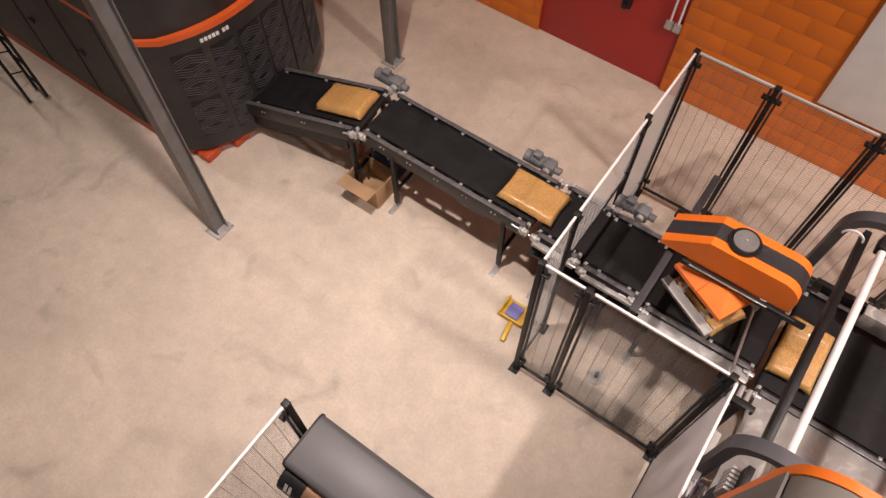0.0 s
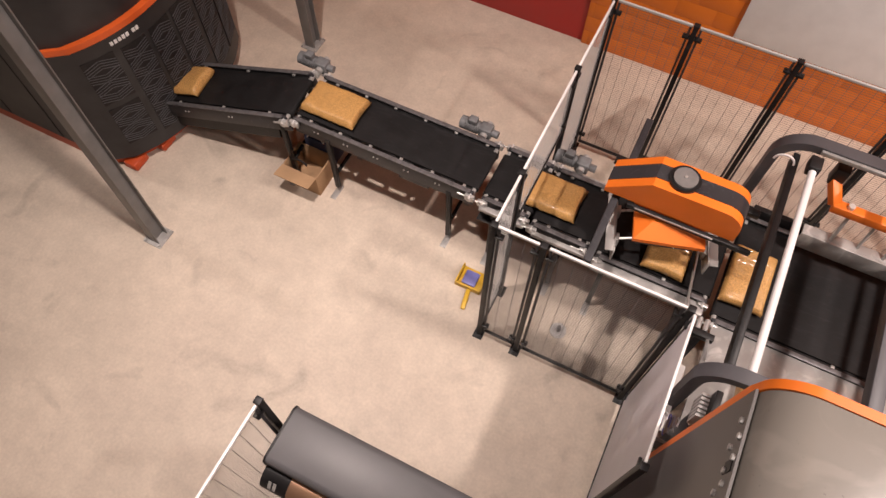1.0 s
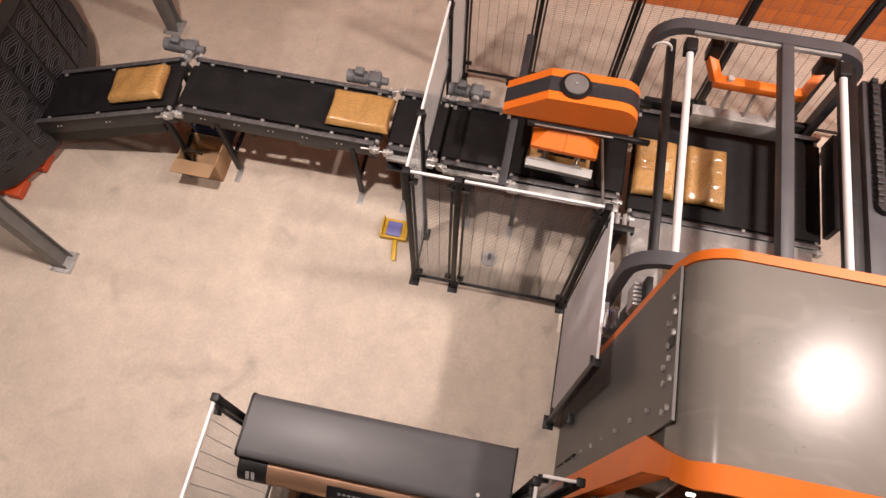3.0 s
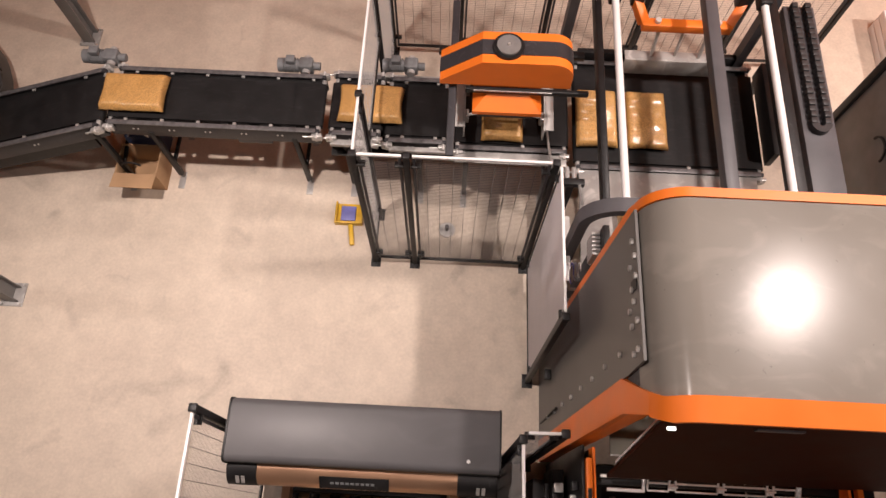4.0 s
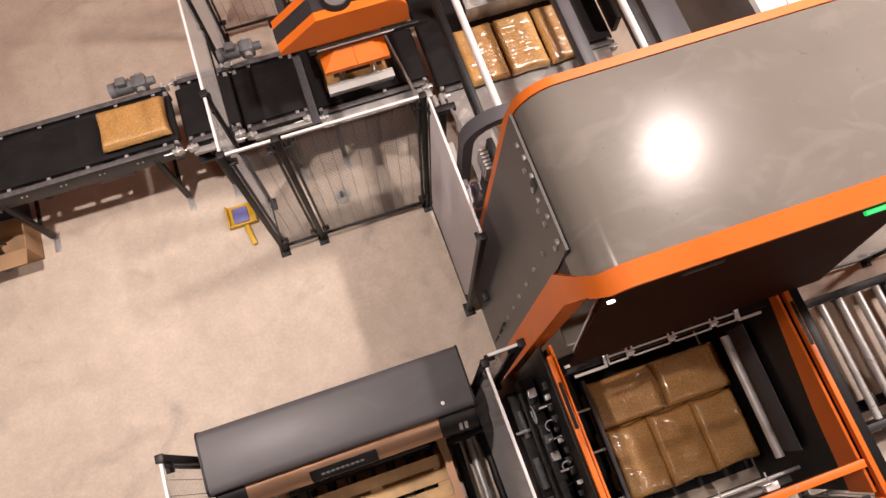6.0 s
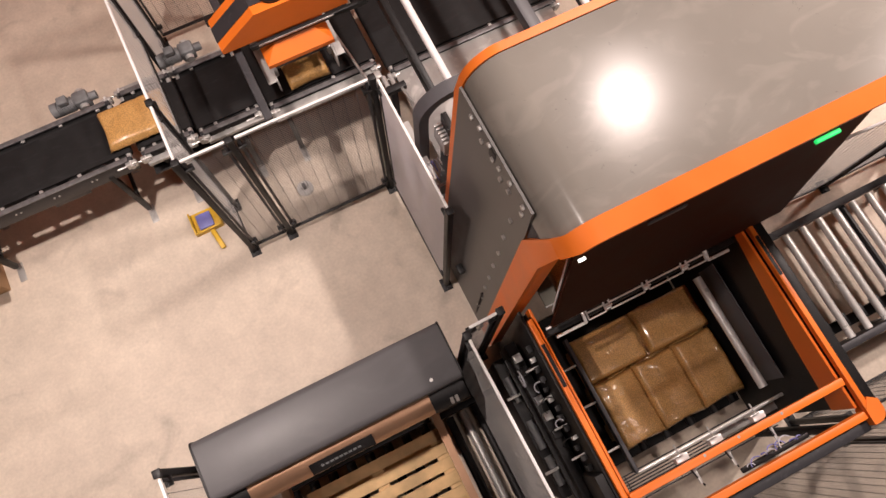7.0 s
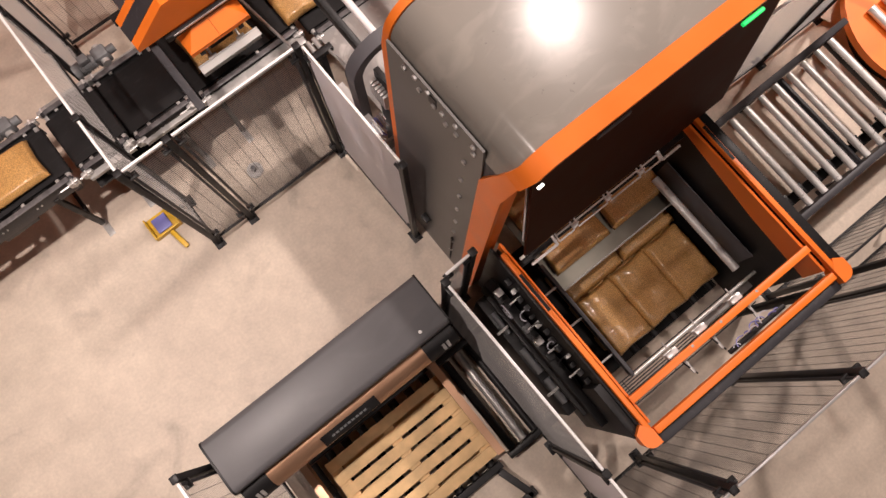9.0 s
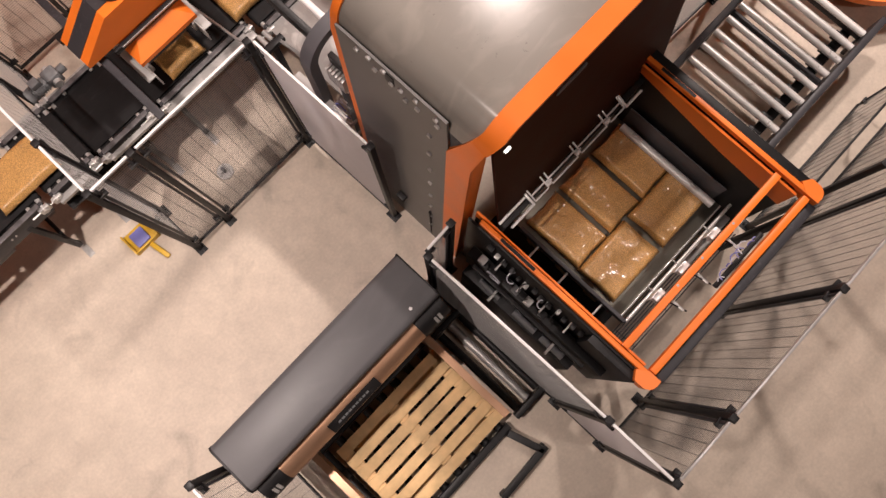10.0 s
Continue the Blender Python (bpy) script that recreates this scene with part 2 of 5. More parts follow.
def rod(bm, p, q, r, seg=12, r2=None):
    p, q = Vector(p), Vector(q)
    d = q - p
    m = Matrix.Translation((p + q) / 2) @ d.to_track_quat("Z", "Y").to_matrix().to_4x4()
    bmesh.ops.create_cone(bm, cap_ends=True, segments=seg, radius1=r, radius2=r if r2 is None else r2, depth=d.length, matrix=m)
    return bm


def beam(bm, p, q, w, h, bevel=0.0):
    """A square bar from p to q, w across, h high."""
    p, q = Vector(p), Vector(q)
    d = q - p
    m = Matrix.Translation((p + q) / 2) @ d.to_track_quat("X", "Z").to_matrix().to_4x4()
    tmp = bmesh.new()
    box(tmp, -d.length / 2, d.length / 2, -w / 2, w / 2, -h / 2, h / 2, bevel)
    tmp.transform(m)
    me = bpy.data.meshes.new("tmp")
    tmp.to_mesh(me)
    tmp.free()
    bm.from_mesh(me)
    bpy.data.meshes.remove(me)
    return bm


def prism(bm, pts, axis, a, b):
    """Extrude a closed outline along an axis: 'y' takes (x, z) points, 'x' takes (y, z), 'z' takes (x, y)."""
    def at(u, v, w):
        return {"y": (u, w, v), "x": (w, u, v), "z": (u, v, w)}[axis]
    lo = [bm.verts.new(at(u, v, a)) for u, v in pts]
    hi = [bm.verts.new(at(u, v, b)) for u, v in pts]
    n = len(pts)
    for i in range(n):
        bm.faces.new((lo[i], lo[(i + 1) % n], hi[(i + 1) % n], hi[i]))
    bm.faces.new(lo[::-1])
    bm.faces.new(hi)
    bmesh.ops.recalc_face_normals(bm, faces=bm.faces)
    return bm


def strip(pts, t):
    """Outline of a bent strip of thickness t along a polyline of 2-D points."""
    left, right = [], []
    for i, p in enumerate(pts):
        a = Vector(pts[max(i - 1, 0)])
        b = Vector(pts[min(i + 1, len(pts) - 1)])
        d = (b - a).normalized()
        n = Vector((-d.y, d.x))
        left.append(tuple(Vector(p) + n * t / 2))
        right.append(tuple(Vector(p) - n * t / 2))
    return left + right[::-1]


def arc(cx, cy, r, a0, a1, n=8):
    return [(cx + r * math.cos(radians(a0 + (a1 - a0) * i / n)), cy + r * math.sin(radians(a0 + (a1 - a0) * i / n))) for i in range(n + 1)]


def origin_of(ob):
    v = Vector((0, 0, 0))
    while ob:
        v += ob.location
        ob = ob.parent
    return v


def thing(name, loc, label, category, group="", kind=""):
    ob = new(name)
    ob.location = loc
    ob.empty_display_size = 0.1
    return tagged(ob, label, category, group, kind)


def mesh_of(name, bm, material, smooth=False):
    for f in bm.faces:
        f.smooth = True
    for e in bm.edges:
        e.smooth = len(e.link_faces) == 2 and e.calc_face_angle(3.0) < 0.6
    me = bpy.data.meshes.new(name)
    bm.to_mesh(me)
    bm.free()
    me.materials.append(material)
    return me


def part(name, bm, material, parent, label="", local=False, smooth=False):
    """One mesh under a thing or a part; coordinates are the place's unless local."""
    if not local:
        bm.transform(Matrix.Translation(-origin_of(parent)))
    ob = new(name, mesh_of(name, bm, material, smooth))
    ob.parent = parent
    if label:
        ob["label"] = label
    return ob


def solo(name, bm, material, label, category="", kind="", loc=(0, 0, 0), group="", smooth=False):
    bm.transform(Matrix.Translation(-Vector(loc)))
    ob = new(name, mesh_of(name, bm, material, smooth))
    ob.location = loc
    return tagged(ob, label, category, group, kind)


# ---- structure ----
solo("floor", bx(-14, 16, -14, 3.9, -0.2, 0, bevel=0), CONCRETE, "pale worn concrete floor with dusty scuffs", "floor", "structure")
WALLY = 3.77
wb = bmesh.new()
BACK = WALLY + 0.012
box(wb, -14, -2.10, BACK, WALLY + 0.25, 0, 9)
box(wb, -0.47, 16, BACK, WALLY + 0.25, 0, 9)
box(wb, -2.10, -0.47, BACK, WALLY + 0.25, 2.6, 9)
north = solo("wall_north", wb, BLOCKS, "orange painted block wall behind the line", "wall", "structure")
block_cache = {}


def wall_block(x0, x1, z):
    """One painted block, its face proud of the joints."""
    w = round(x1 - x0, 2)
    if w < 0.05:
        return
    if w not in block_cache:
        block_cache[w] = mesh_of("block", bx(0.0015, w - 0.0015, -0.004, -0.0005, 0.0015, 0.1985, bevel=0.002), BLOCKS)
    ob = new("block", block_cache[w])
    ob.parent = north
    ob.location = (x0, BACK, z)


solo("wall_west", bx(-14.25, -14, -14, 4, 0, 9, bevel=0), CEILING, "plain grey hall wall", "wall", "structure")
solo("wall_east", bx(16, 16.25, -14, 4, 0, 9, bevel=0), CEILING, "plain grey hall wall", "wall", "structure")
solo("wall_south", bx(-14, 16, -14.25, -14, 0, 9, bevel=0), CEILING, "plain grey hall wall", "wall", "structure")
solo("ceiling", bx(-14.25, 16.25, -14.25, 4.1, 9, 9.2, bevel=0), CEILING, "plain dim grey hall ceiling", "ceiling", "structure")
door = thing("door_1", (-1.28, WALLY, 0), "closed red sheet-metal sliding door in the orange wall", "door", kind="structure")
part("leaf", bx(-2.10, -0.47, WALLY + 0.04, WALLY + 0.1, 0, 2.6), REDWALL, door)
hb = bmesh.new()
box(hb, -1.16, -1.06, WALLY - 0.02, WALLY + 0.04, 0.86, 0.98, 0.01)
rod(hb, (-1.11, WALLY - 0.07, 0.92), (-1.11, WALLY, 0.92), 0.03)
part("handle", hb, BLACK, door, "small black door lock")


# ---- columns ----
def steel_column(x, y, turn):
    c = thing("steel_column", (x, y, 0), "grey painted steel I-beam column bolted to the floor", "column", "hall columns")
    b = bmesh.new()
    box(b, -0.06, 0.06, -0.07, -0.059, 0.015, 8.9, 0.002)
    box(b, -0.06, 0.06, 0.059, 0.07, 0.015, 8.9, 0.002)
    box(b, -0.005, 0.005, -0.059, 0.059, 0.015, 8.9)
    part("beam", b, COLUMN, c, local=True)
    part("base_plate", bx(-0.10, 0.10, -0.11, 0.11, 0, 0.015, bevel=0.003), PLATE, c, local=True)
    for i, (u, v) in enumerate(((-0.08, -0.09), (0.08, -0.09), (-0.08, 0.09), (0.08, 0.09))):
        part("bolt", rod(bmesh.new(), (u, v, 0.014), (u, v, 0.04), 0.012, 6), STEEL, c, local=True)
    c.rotation_euler = (0, 0, radians(turn))
    return c


steel_column(-3.24, -0.50, 0)
steel_column(-3.22, 2.36, 0)


# ---- fences ----
def wire_mesh(length, z0, z1, material, gap=0.024, across=0.085, fine=0.0009):
    """Welded wires of a panel that runs along local x."""
    vs, fs = [], []

    def bar(x0, x1, za, zb, r, y):
        k = len(vs)
        for x, z in ((x0, za), (x1, zb)):
            if zb == za:
                vs.extend([(x, y - r, z - r), (x, y + r, z - r), (x, y + r, z + r), (x, y - r, z + r)])
            else:
                vs.extend([(x - r, y - r, z), (x + r, y - r, z), (x + r, y + r, z), (x - r, y + r, z)])
        fs.extend([(k + i, k + (i + 1) % 4, k + 4 + (i + 1) % 4, k + 4 + i) for i in range(4)])

    n = int((z1 - z0) / gap)
    for i in range(n + 1):
        z = z0 + (z1 - z0) * i / n
        bar(0, length, z, z, fine, 0)
    n = max(int(length / across), 1)
    for i in range(n + 1):
        x = length * i / n
        bar(x, x, z0, z1, 0.0015, 0.003)
    me = bpy.data.meshes.new("wires")
    me.from_pydata(vs, [], fs)
    me.materials.append(material)
    return me


def fence_panel(p, q, label, z0=0.12, z1=1.98, rail=WHITE, side=DARKGREY, fill=None):
    """A framed wire panel from p to q on the plan, with its top rail and clamps."""
    p, q = Vector((*p, 0)), Vector((*q, 0))
    d = q - p
    t = thing("safety_fence", p, label, "safety fence", "safety fence sections")
    t.rotation_euler = (0, 0, math.atan2(d.y, d.x))
    n = d.length
    part("top_rail", bx(0.0, n, -0.009, 0.009, z1 - 0.012, z1 + 0.012, bevel=0.003), rail, t, "white top rail", local=True)
    part("bottom_rail", bx(0.0, n, -0.012, 0.012, z0 - 0.012, z0 + 0.012, bevel=0.003), BLACK, t, local=True)
    for x in (0.013, n - 0.013):
        part("side_rail", bx(x - 0.009, x + 0.009, -0.010, 0.010, z0 + 0.012, z1 - 0.012, bevel=0.003), side, t, local=True)
    if fill == "sheet":
        part("sheet", bx(0.026, n - 0.026, -0.003, 0.003, z0 + 0.012, z1 - 0.012, bevel=0), MILKY, t, "white sheet infill", local=True)
    else:
        w = new("wire_mesh", wire_mesh(n, z0, z1, fill or WIRE, fine=0.0013 if "gate" in label else 0.0009))
        w.parent = t
        w["kind"] = "stuff"
    for x in (0.02, n - 0.02):
        for z in (z0 + 0.12, z1 - 0.12):
            part("clamp", bx(x - 0.03, x + 0.03, -0.022, 0.022, z - 0.012, z + 0.012, bevel=0.003), BLACK, t, local=True)
    return t


def fence_post(x, y, h=2.0, turn=0):
    t = thing("fence_post", (x, y, 0), "black square steel fence post with a floor foot", "fence post", "safety fence posts")
    part("post", bx(-0.021, 0.021, -0.021, 0.021, 0.008, h - 0.02, bevel=0.004), BLACK, t, local=True)
    part("cap", bx(-0.025, 0.025, -0.025, 0.025, h - 0.02, h, bevel=0.006), BLACK, t, local=True)
    f = bmesh.new()
    box(f, -0.045, 0.045, -0.06, 0.06, 0, 0.008, 0.002)
    for v in (-0.045, 0.045):
        rod(f, (0, v, 0.008), (0, v, 0.03), 0.012, 6)
    part("foot", f, BLACK, t, local=True)
    t.rotation_euler = (0, 0, radians(turn))
    return t


for x, y in ((0, 0), (0.36, 0), (1.36, 0.0), (1.40, -1.05), (0, 1.53), (0, 2.36), (0.68, 2.36), (1.50, 2.36), (2.4, 2.36), (3.3, 2.36), (4.2, 2.36), (0, 0.47)):
    fence_post(x, y)
for x, y in ((1.15, -1.78), (1.39, -1.74), (1.17, -3.20), (1.17, -3.71), (1.67, -3.71), (2.70, -3.71), (3.72, -3.71), (-0.74, -1.70), (-0.74, -2.75), (-0.74, -3.71)):
    fence_post(x, y)
GATE = "wire-mesh gate panel with a white top rail and black frame"
SCREEN = "pale wire-mesh safety fence panel with a white top rail"
fence_panel((0.03, 0), (0.33, 0), "narrow wire-mesh fence panel beside the gate")
fence_panel((0.40, 0), (1.33, 0), GATE)
fence_panel((1.39, -0.03), (1.40, -1.02), "white sheet-filled fence section beside the palletiser", fill="sheet")
fence_panel((0, 0.44), (0, 0.03), SCREEN, fill=PALEWIRE)
fence_panel((0, 0.50), (0, 1.50), "pale wire-mesh panel over the bag conveyor", z0=1.25, fill=PALEWIRE)
fence_panel((0, 1.56), (0, 2.33), SCREEN, fill=PALEWIRE)
for a, b in ((0.03, 0.65), (0.71, 1.47), (1.53, 2.37), (2.43, 3.27), (3.33, 4.17)):
    fence_panel((a, 2.36), (b, 2.36), "wire-mesh safety fence panel before the orange wall", rail=PALEGREY)
fence_panel((1.15, -1.81), (1.17, -3.17), "wire-mesh safety fence panel between pallet magazine and stacking bay")
fence_panel((1.18, -1.745), (1.365, -1.74), "narrow dark fence section beside the tower post")
fence_panel((1.17, -3.23), (1.17, -3.68), "white sheet-filled fence section behind the magazine", fill="sheet")
for a, b in ((1.20, 1.64), (1.70, 2.67), (2.73, 3.69)):
    fence_panel((a, -3.71), (b, -3.71), "wire-mesh safety fence panel behind the stacking bay", rail=STEEL)
for a, b in ((-1.73, -2.72), (-2.78, -3.68)):
    fence_panel((-0.74, a), (-0.74, b), "wire-mesh safety fence panel beside the pallet magazine")


# ---- bag conveyors ----
def gear_motor(x, y, z, turn=0):
    t = thing("gear_motor", (x, y, z), "grey cast gear motor on the conveyor's side", "gear motor", "conveyor drives")
    ring = [(-0.155, 0.052)]
    for i in range(6):
        a = -0.15 + i * 0.021
        ring += [(a, 0.064), (a + 0.007, 0.064), (a + 0.008, 0.054), (a + 0.019, 0.054)]
    ring.append((-0.02, 0.052))
    b = bmesh.new()
    loops = []
    for u, r in ring:
        loops.append([b.verts.new((u, r * math.cos(k * math.pi / 9), r * math.sin(k * math.pi / 9))) for k in range(18)])
    for p, q in zip(loops, loops[1:]):
        for k in range(18):
            b.faces.new((p[k], p[(k + 1) % 18], q[(k + 1) % 18], q[k]))
    b.faces.new(loops[0])
    b.faces.new(loops[-1][::-1])
    bmesh.ops.recalc_face_normals(b, faces=b.faces)
    part("motor", b, MOTOR, t, "ribbed motor body", local=True)
    part("fan_cover", rod(bmesh.new(), (-0.21, 0, 0), (-0.156, 0, 0), 0.060, 20), MOTOR, t, local=True)
    part("terminal_box", bx(-0.13, -0.05, -0.035, 0.035, 0.05, 0.105, bevel=0.008), MOTOR, t, local=True)
    part("gearbox", bx(-0.02, 0.10, -0.055, 0.055, -0.065, 0.06, bevel=0.015), MOTOR, t, local=True)
    part("shaft_flange", rod(bmesh.new(), (0.04, -0.09, 0), (0.04, 0.09, 0), 0.035, 16), STEEL, t, local=True)
    part("brake", rod(bmesh.new(), (0.10, 0, 0), (0.16, 0, 0), 0.035, 12), MOTOR, t, local=True)
    t.rotation_euler = (0, 0, radians(turn))
    return t


def conveyor(name, x0, z0, x1, z1, y0, y1, label, legs=(), depth=0.13, brackets=6, foot_out=0.13, slots=False):
    """A belt conveyor from (x0, z0) to (x1, z1) at the belt's top."""
    t = thing(name, (x0, (y0 + y1) / 2, 0), label, "conveyor", "bag conveyors")
    d = Vector((x1 - x0, 0, z1 - z0))
    up = Vector((-d.z, 0, d.x)).normalized()
    ln, u = d.length, d.normalized()
    turn = Matrix.Translation((x0, 0, z0)) @ Matrix(((u.x, 0, up.x), (0, 1, 0), (u.z, 0, up.z))).to_4x4()

    def at(s, y, h):
        return turn @ Vector((s, y, h))

    def bar(s0, s1, ya, yb, ha, hb, bev=0.003):
        b = box(bmesh.new(), s0, s1, ya, yb, ha, hb, bev)
        b.transform(turn)
        return b

    pts = arc(ln - 0.03, -0.03, 0.03, 90, -90, 6) + arc(0.03, -0.03, 0.03, 270, 90, 6)
    b = prism(bmesh.new(), pts, "y", y0 + 0.075, y1 - 0.075)
    b.transform(turn)
    part("belt", b, BELT, t, "black rubber belt")
    for ya, yb, o in ((y0, y0 + 0.028, -1), (y1 - 0.028, y1, 1)):
        part("side_frame", bar(0.02, ln - 0.02, ya, yb, -depth, 0.022), DARKGREY, t)
        part("guide_strip", bar(0.05, ln - 0.05, ya - 0.014, yb - 0.002, 0.023, 0.034, 0.001), EDGE, t, "worn dark edge strip")
        if slots and o < 0:
            for a, w in ((0.05, 0.20), (0.40, 0.05), (0.50, 0.09), (0.76, 0.03), (0.98, 0.06), (1.10, 0.12), (1.32, 0.10), (1.50, 0.12), (1.70, 0.10)):
                part("skirt", bar(a, a + w, yb, yb + 0.042, -0.06, -0.012, 0.001), BLACK, t)
            continue
        part("skirt", bar(0.05, ln - 0.05, yb if o < 0 else ya - 0.042, yb + 0.042 if o < 0 else ya, -0.06, -0.012, 0.001), BLACK, t)
    for s in (0.04, ln - 0.04):
        part("drum_shaft", rod(bmesh.new(), at(s, y0 - 0.05, -0.03), at(s, y1 + 0.03, -0.03), 0.022, 14), STEEL, t)
        for y in (y0 - 0.02, y1 + 0.02):
            part("bearing", bar(s - 0.045, s + 0.045, y - 0.018, y + 0.018, -0.065, 0.008, 0.008), STEEL, t)
            part("tension_bolt", rod(bmesh.new(), at(s - 0.12, y, -0.03), at(s - 0.04, y, -0.03), 0.008, 8), STEEL, t)
            part("bolt_head", rod(bmesh.new(), at(s, y - 0.03, 0.0), at(s, y + 0.03, 0.0), 0.011, 6), CHROME, t)
    for i in range(brackets):
        s = ln * (i + 0.6) / brackets
        for y, o in ((y0 + 0.028, 1), (y1 - 0.028, -1)):
            part("guide_bracket", bar(s - 0.014, s + 0.014, min(y, y + o * 0.03), max(y, y + o * 0.03), 0.004, 0.02, 0.002), STEEL, t)
        for o in (0.05, 0.09):
            part("screw", rod(bmesh.new(), at(s + o, y0 - 0.007, -0.06), at(s + o, y0 + 0.002, -0.06), 0.008, 8), STEEL, t)
    for s in legs:
        base = at(s, 0, -depth)
        for y in (y0 + 0.015, y1 - 0.015):
            part("leg", bx(base.x - 0.022, base.x + 0.022, y - 0.022, y + 0.022, 0.06, base.z + 0.06, bevel=0.004), BLACK, t)
            f = rod(bmesh.new(), (base.x, y, 0.008), (base.x, y, 0.07), 0.012, 8)
            box(f, base.x - 0.03, base.x + 0.03, y - foot_out, y + 0.05, 0, 0.008, 0.002)
            part("foot", f, PLATE, t, "galvanised foot plate")
        part("cross_bar", bx(base.x - 0.015, base.x + 0.015, y0 + 0.037, y1 - 0.037, 0.25, 0.28, bevel=0.003), BLACK, t)
    return t


flat = conveyor("belt_conveyor", -2.30, 0.95, -0.45, 0.95, 0.76, 1.33, "anthracite belt conveyor with galvanised brackets on black legs", legs=(0.36, 1.60), depth=0.17, slots=True)
part("junction_box", bx(-1.22, -0.92, 0.79, 1.0, 0.68, 0.80, bevel=0.008), DARKGREY, flat, "grey junction box under the belt")
inc = conveyor("inclined_conveyor", -3.93, 0.50, -2.34, 0.97, 0.72, 1.30, "inclined black belt conveyor leaving the bagging machine", legs=(1.52,), depth=0.16, brackets=3)
# guard drawn deeper so its black also covers for the conveyor's shadow
part("under_guard", prism(bmesh.new(), [(-3.85, 0.34), (-2.5, 0.74), (-2.5, 0.58), (-3.85, 0.18)], "y", 0.75, 1.27), BLACK, inc, "black underside guard, deepened in place of the shadow below")
inc.rotation_euler = (0, 0, radians(5.4))
inc.location = (-3.923, 0.860, 0)
conveyor("belt_conveyor", -0.41, 0.94, 0.06, 0.94, 0.76, 1.36, "short black belt conveyor through the fence opening", legs=(0.14,), brackets=2)
conveyor("belt_conveyor", 0.064, 0.93, 0.62, 0.93, 0.72, 1.36, "short black belt conveyor inside the fence", legs=(0.3,), brackets=2)
for a, b, ya, yb in ((-0.38, 0.03, 0.69, 0.742), (-0.38, 0.03, 1.378, 1.44), (0.12, 0.60, 0.66, 0.702), (0.12, 0.60, 1.378, 1.42)):
    part("edge_sheet", bx(a, b, ya, yb, 0.86, 0.90, bevel=0.004), PLATE, flat, "dull grey edge sheet")
gear_motor(-0.70, 1.45, 0.93)
gear_motor(-2.40, 1.42, 0.97)
gear_motor(0.22, 1.49, 0.94)
turning = conveyor("turning_conveyor", 0.66, 0.90, 1.64, 0.90, 0.70, 1.50, "wide black belt under the bag turner", legs=(0.12, 0.85), brackets=1)
part("edge_sheet", bx(0.68, 1.62, 0.59, 0.697, 0.86, 0.885, bevel=0.004), PLATE, turning, "dull grey edge sheet")
# black sheet added to darken the shaded floor under the belts
part("shade_sheet", bx(-0.40, 1.66, 0.715, 1.485, 0.66, 0.68, bevel=0.003), BLACK, turning, "added black sheet standing in for shade below the belts")
rows_b = conveyor("row_conveyor", 1.68, 0.88, 3.28, 0.88, 0.58, 1.66, "wide black row-forming belt of the palletiser", legs=(0.3, 1.3), brackets=1)
part("slide_sheet", bx(1.72, 3.2, -0.72, 0.57, 0.855, 0.885, bevel=0.003), PLATE, rows_b, "bare metal slide sheet")
part("end_stop", bx(3.29, 3.34, 0.7, 1.6, 0.86, 1.06, bevel=0.004), BLACK, rows_b, "black end stop")


# ---- bag turner ----
turner = thing("bag_turner", (1.07, 1.02, 0), "bag turner in an orange housing with a dark stripe", "bag turner")
CY0, CY1 = 0.885, 1.165
shell = [(0.54, 1.56), (0.54, 1.60), (0.85, 1.84)] + arc(1.38, 1.69, 0.155, 90, 0, 8) + [(1.535, 1.56)]
part("housing", prism(bmesh.new(), shell, "y", CY0, CY1), ORANGE, turner, "orange powder-coated housing")
lid = [(0.54, 1.60), (0.85, 1.84)] + arc(1.38, 1.69, 0.155, 90, 0, 8)
part("stripe", prism(bmesh.new(), strip([(x, z + 0.001) for x, z in lid], 0.012), "y", CY0 + 0.075, CY1 - 0.075), DARKGREY, turner, "dark centre stripe")
part("disc_rim", rod(bmesh.new(), (1.04, 1.025, 1.83), (1.04, 1.025, 1.865), 0.115, 32), BLACK, turner)
part("disc", rod(bmesh.new(), (1.04, 1.025, 1.865), (1.04, 1.025, 1.88), 0.088, 32), DISC, turner, "round grey sight disc")
part("disc_pin", rod(bmesh.new(), (1.04, 1.025, 1.88), (1.04, 1.025, 1.89), 0.01, 10), STEEL, turner)
part("carrier_beam", bx(0.74, 1.68, 0.853, 0.884, 1.50, 1.55, bevel=0.005), BLACK, turner)
part("carrier_beam", bx(0.52, 1.66, 1.19, 1.25, 1.50, 1.55, bevel=0.005), BLACK, turner)
part("seal_strip", bx(0.80, 1.40, 0.846, 0.852, 1.535, 1.55, bevel=0.002), STEEL, turner)
part("cross_beam", bx(0.61, 0.67, 0.30, 1.75, 1.42, 1.50, bevel=0.008), DARKGREY, turner, "dark grey cross beam")
for y, top in ((0.34, 0.10), (1.71, 1.42)):
    part("stand", rod(bmesh.new(), (0.64, y, 0.02), (0.64, y, top), 0.018, 14), MIDGREY, turner)
    part("stand_foot", rod(bmesh.new(), (0.64, y, 0.0), (0.64, y, 0.02), 0.075, 24), STEEL, turner, "round foot plate")
part("spindle", rod(bmesh.new(), (1.07, 1.02, 1.48), (1.07, 1.02, 1.56), 0.07, 20), BLACK, turner)


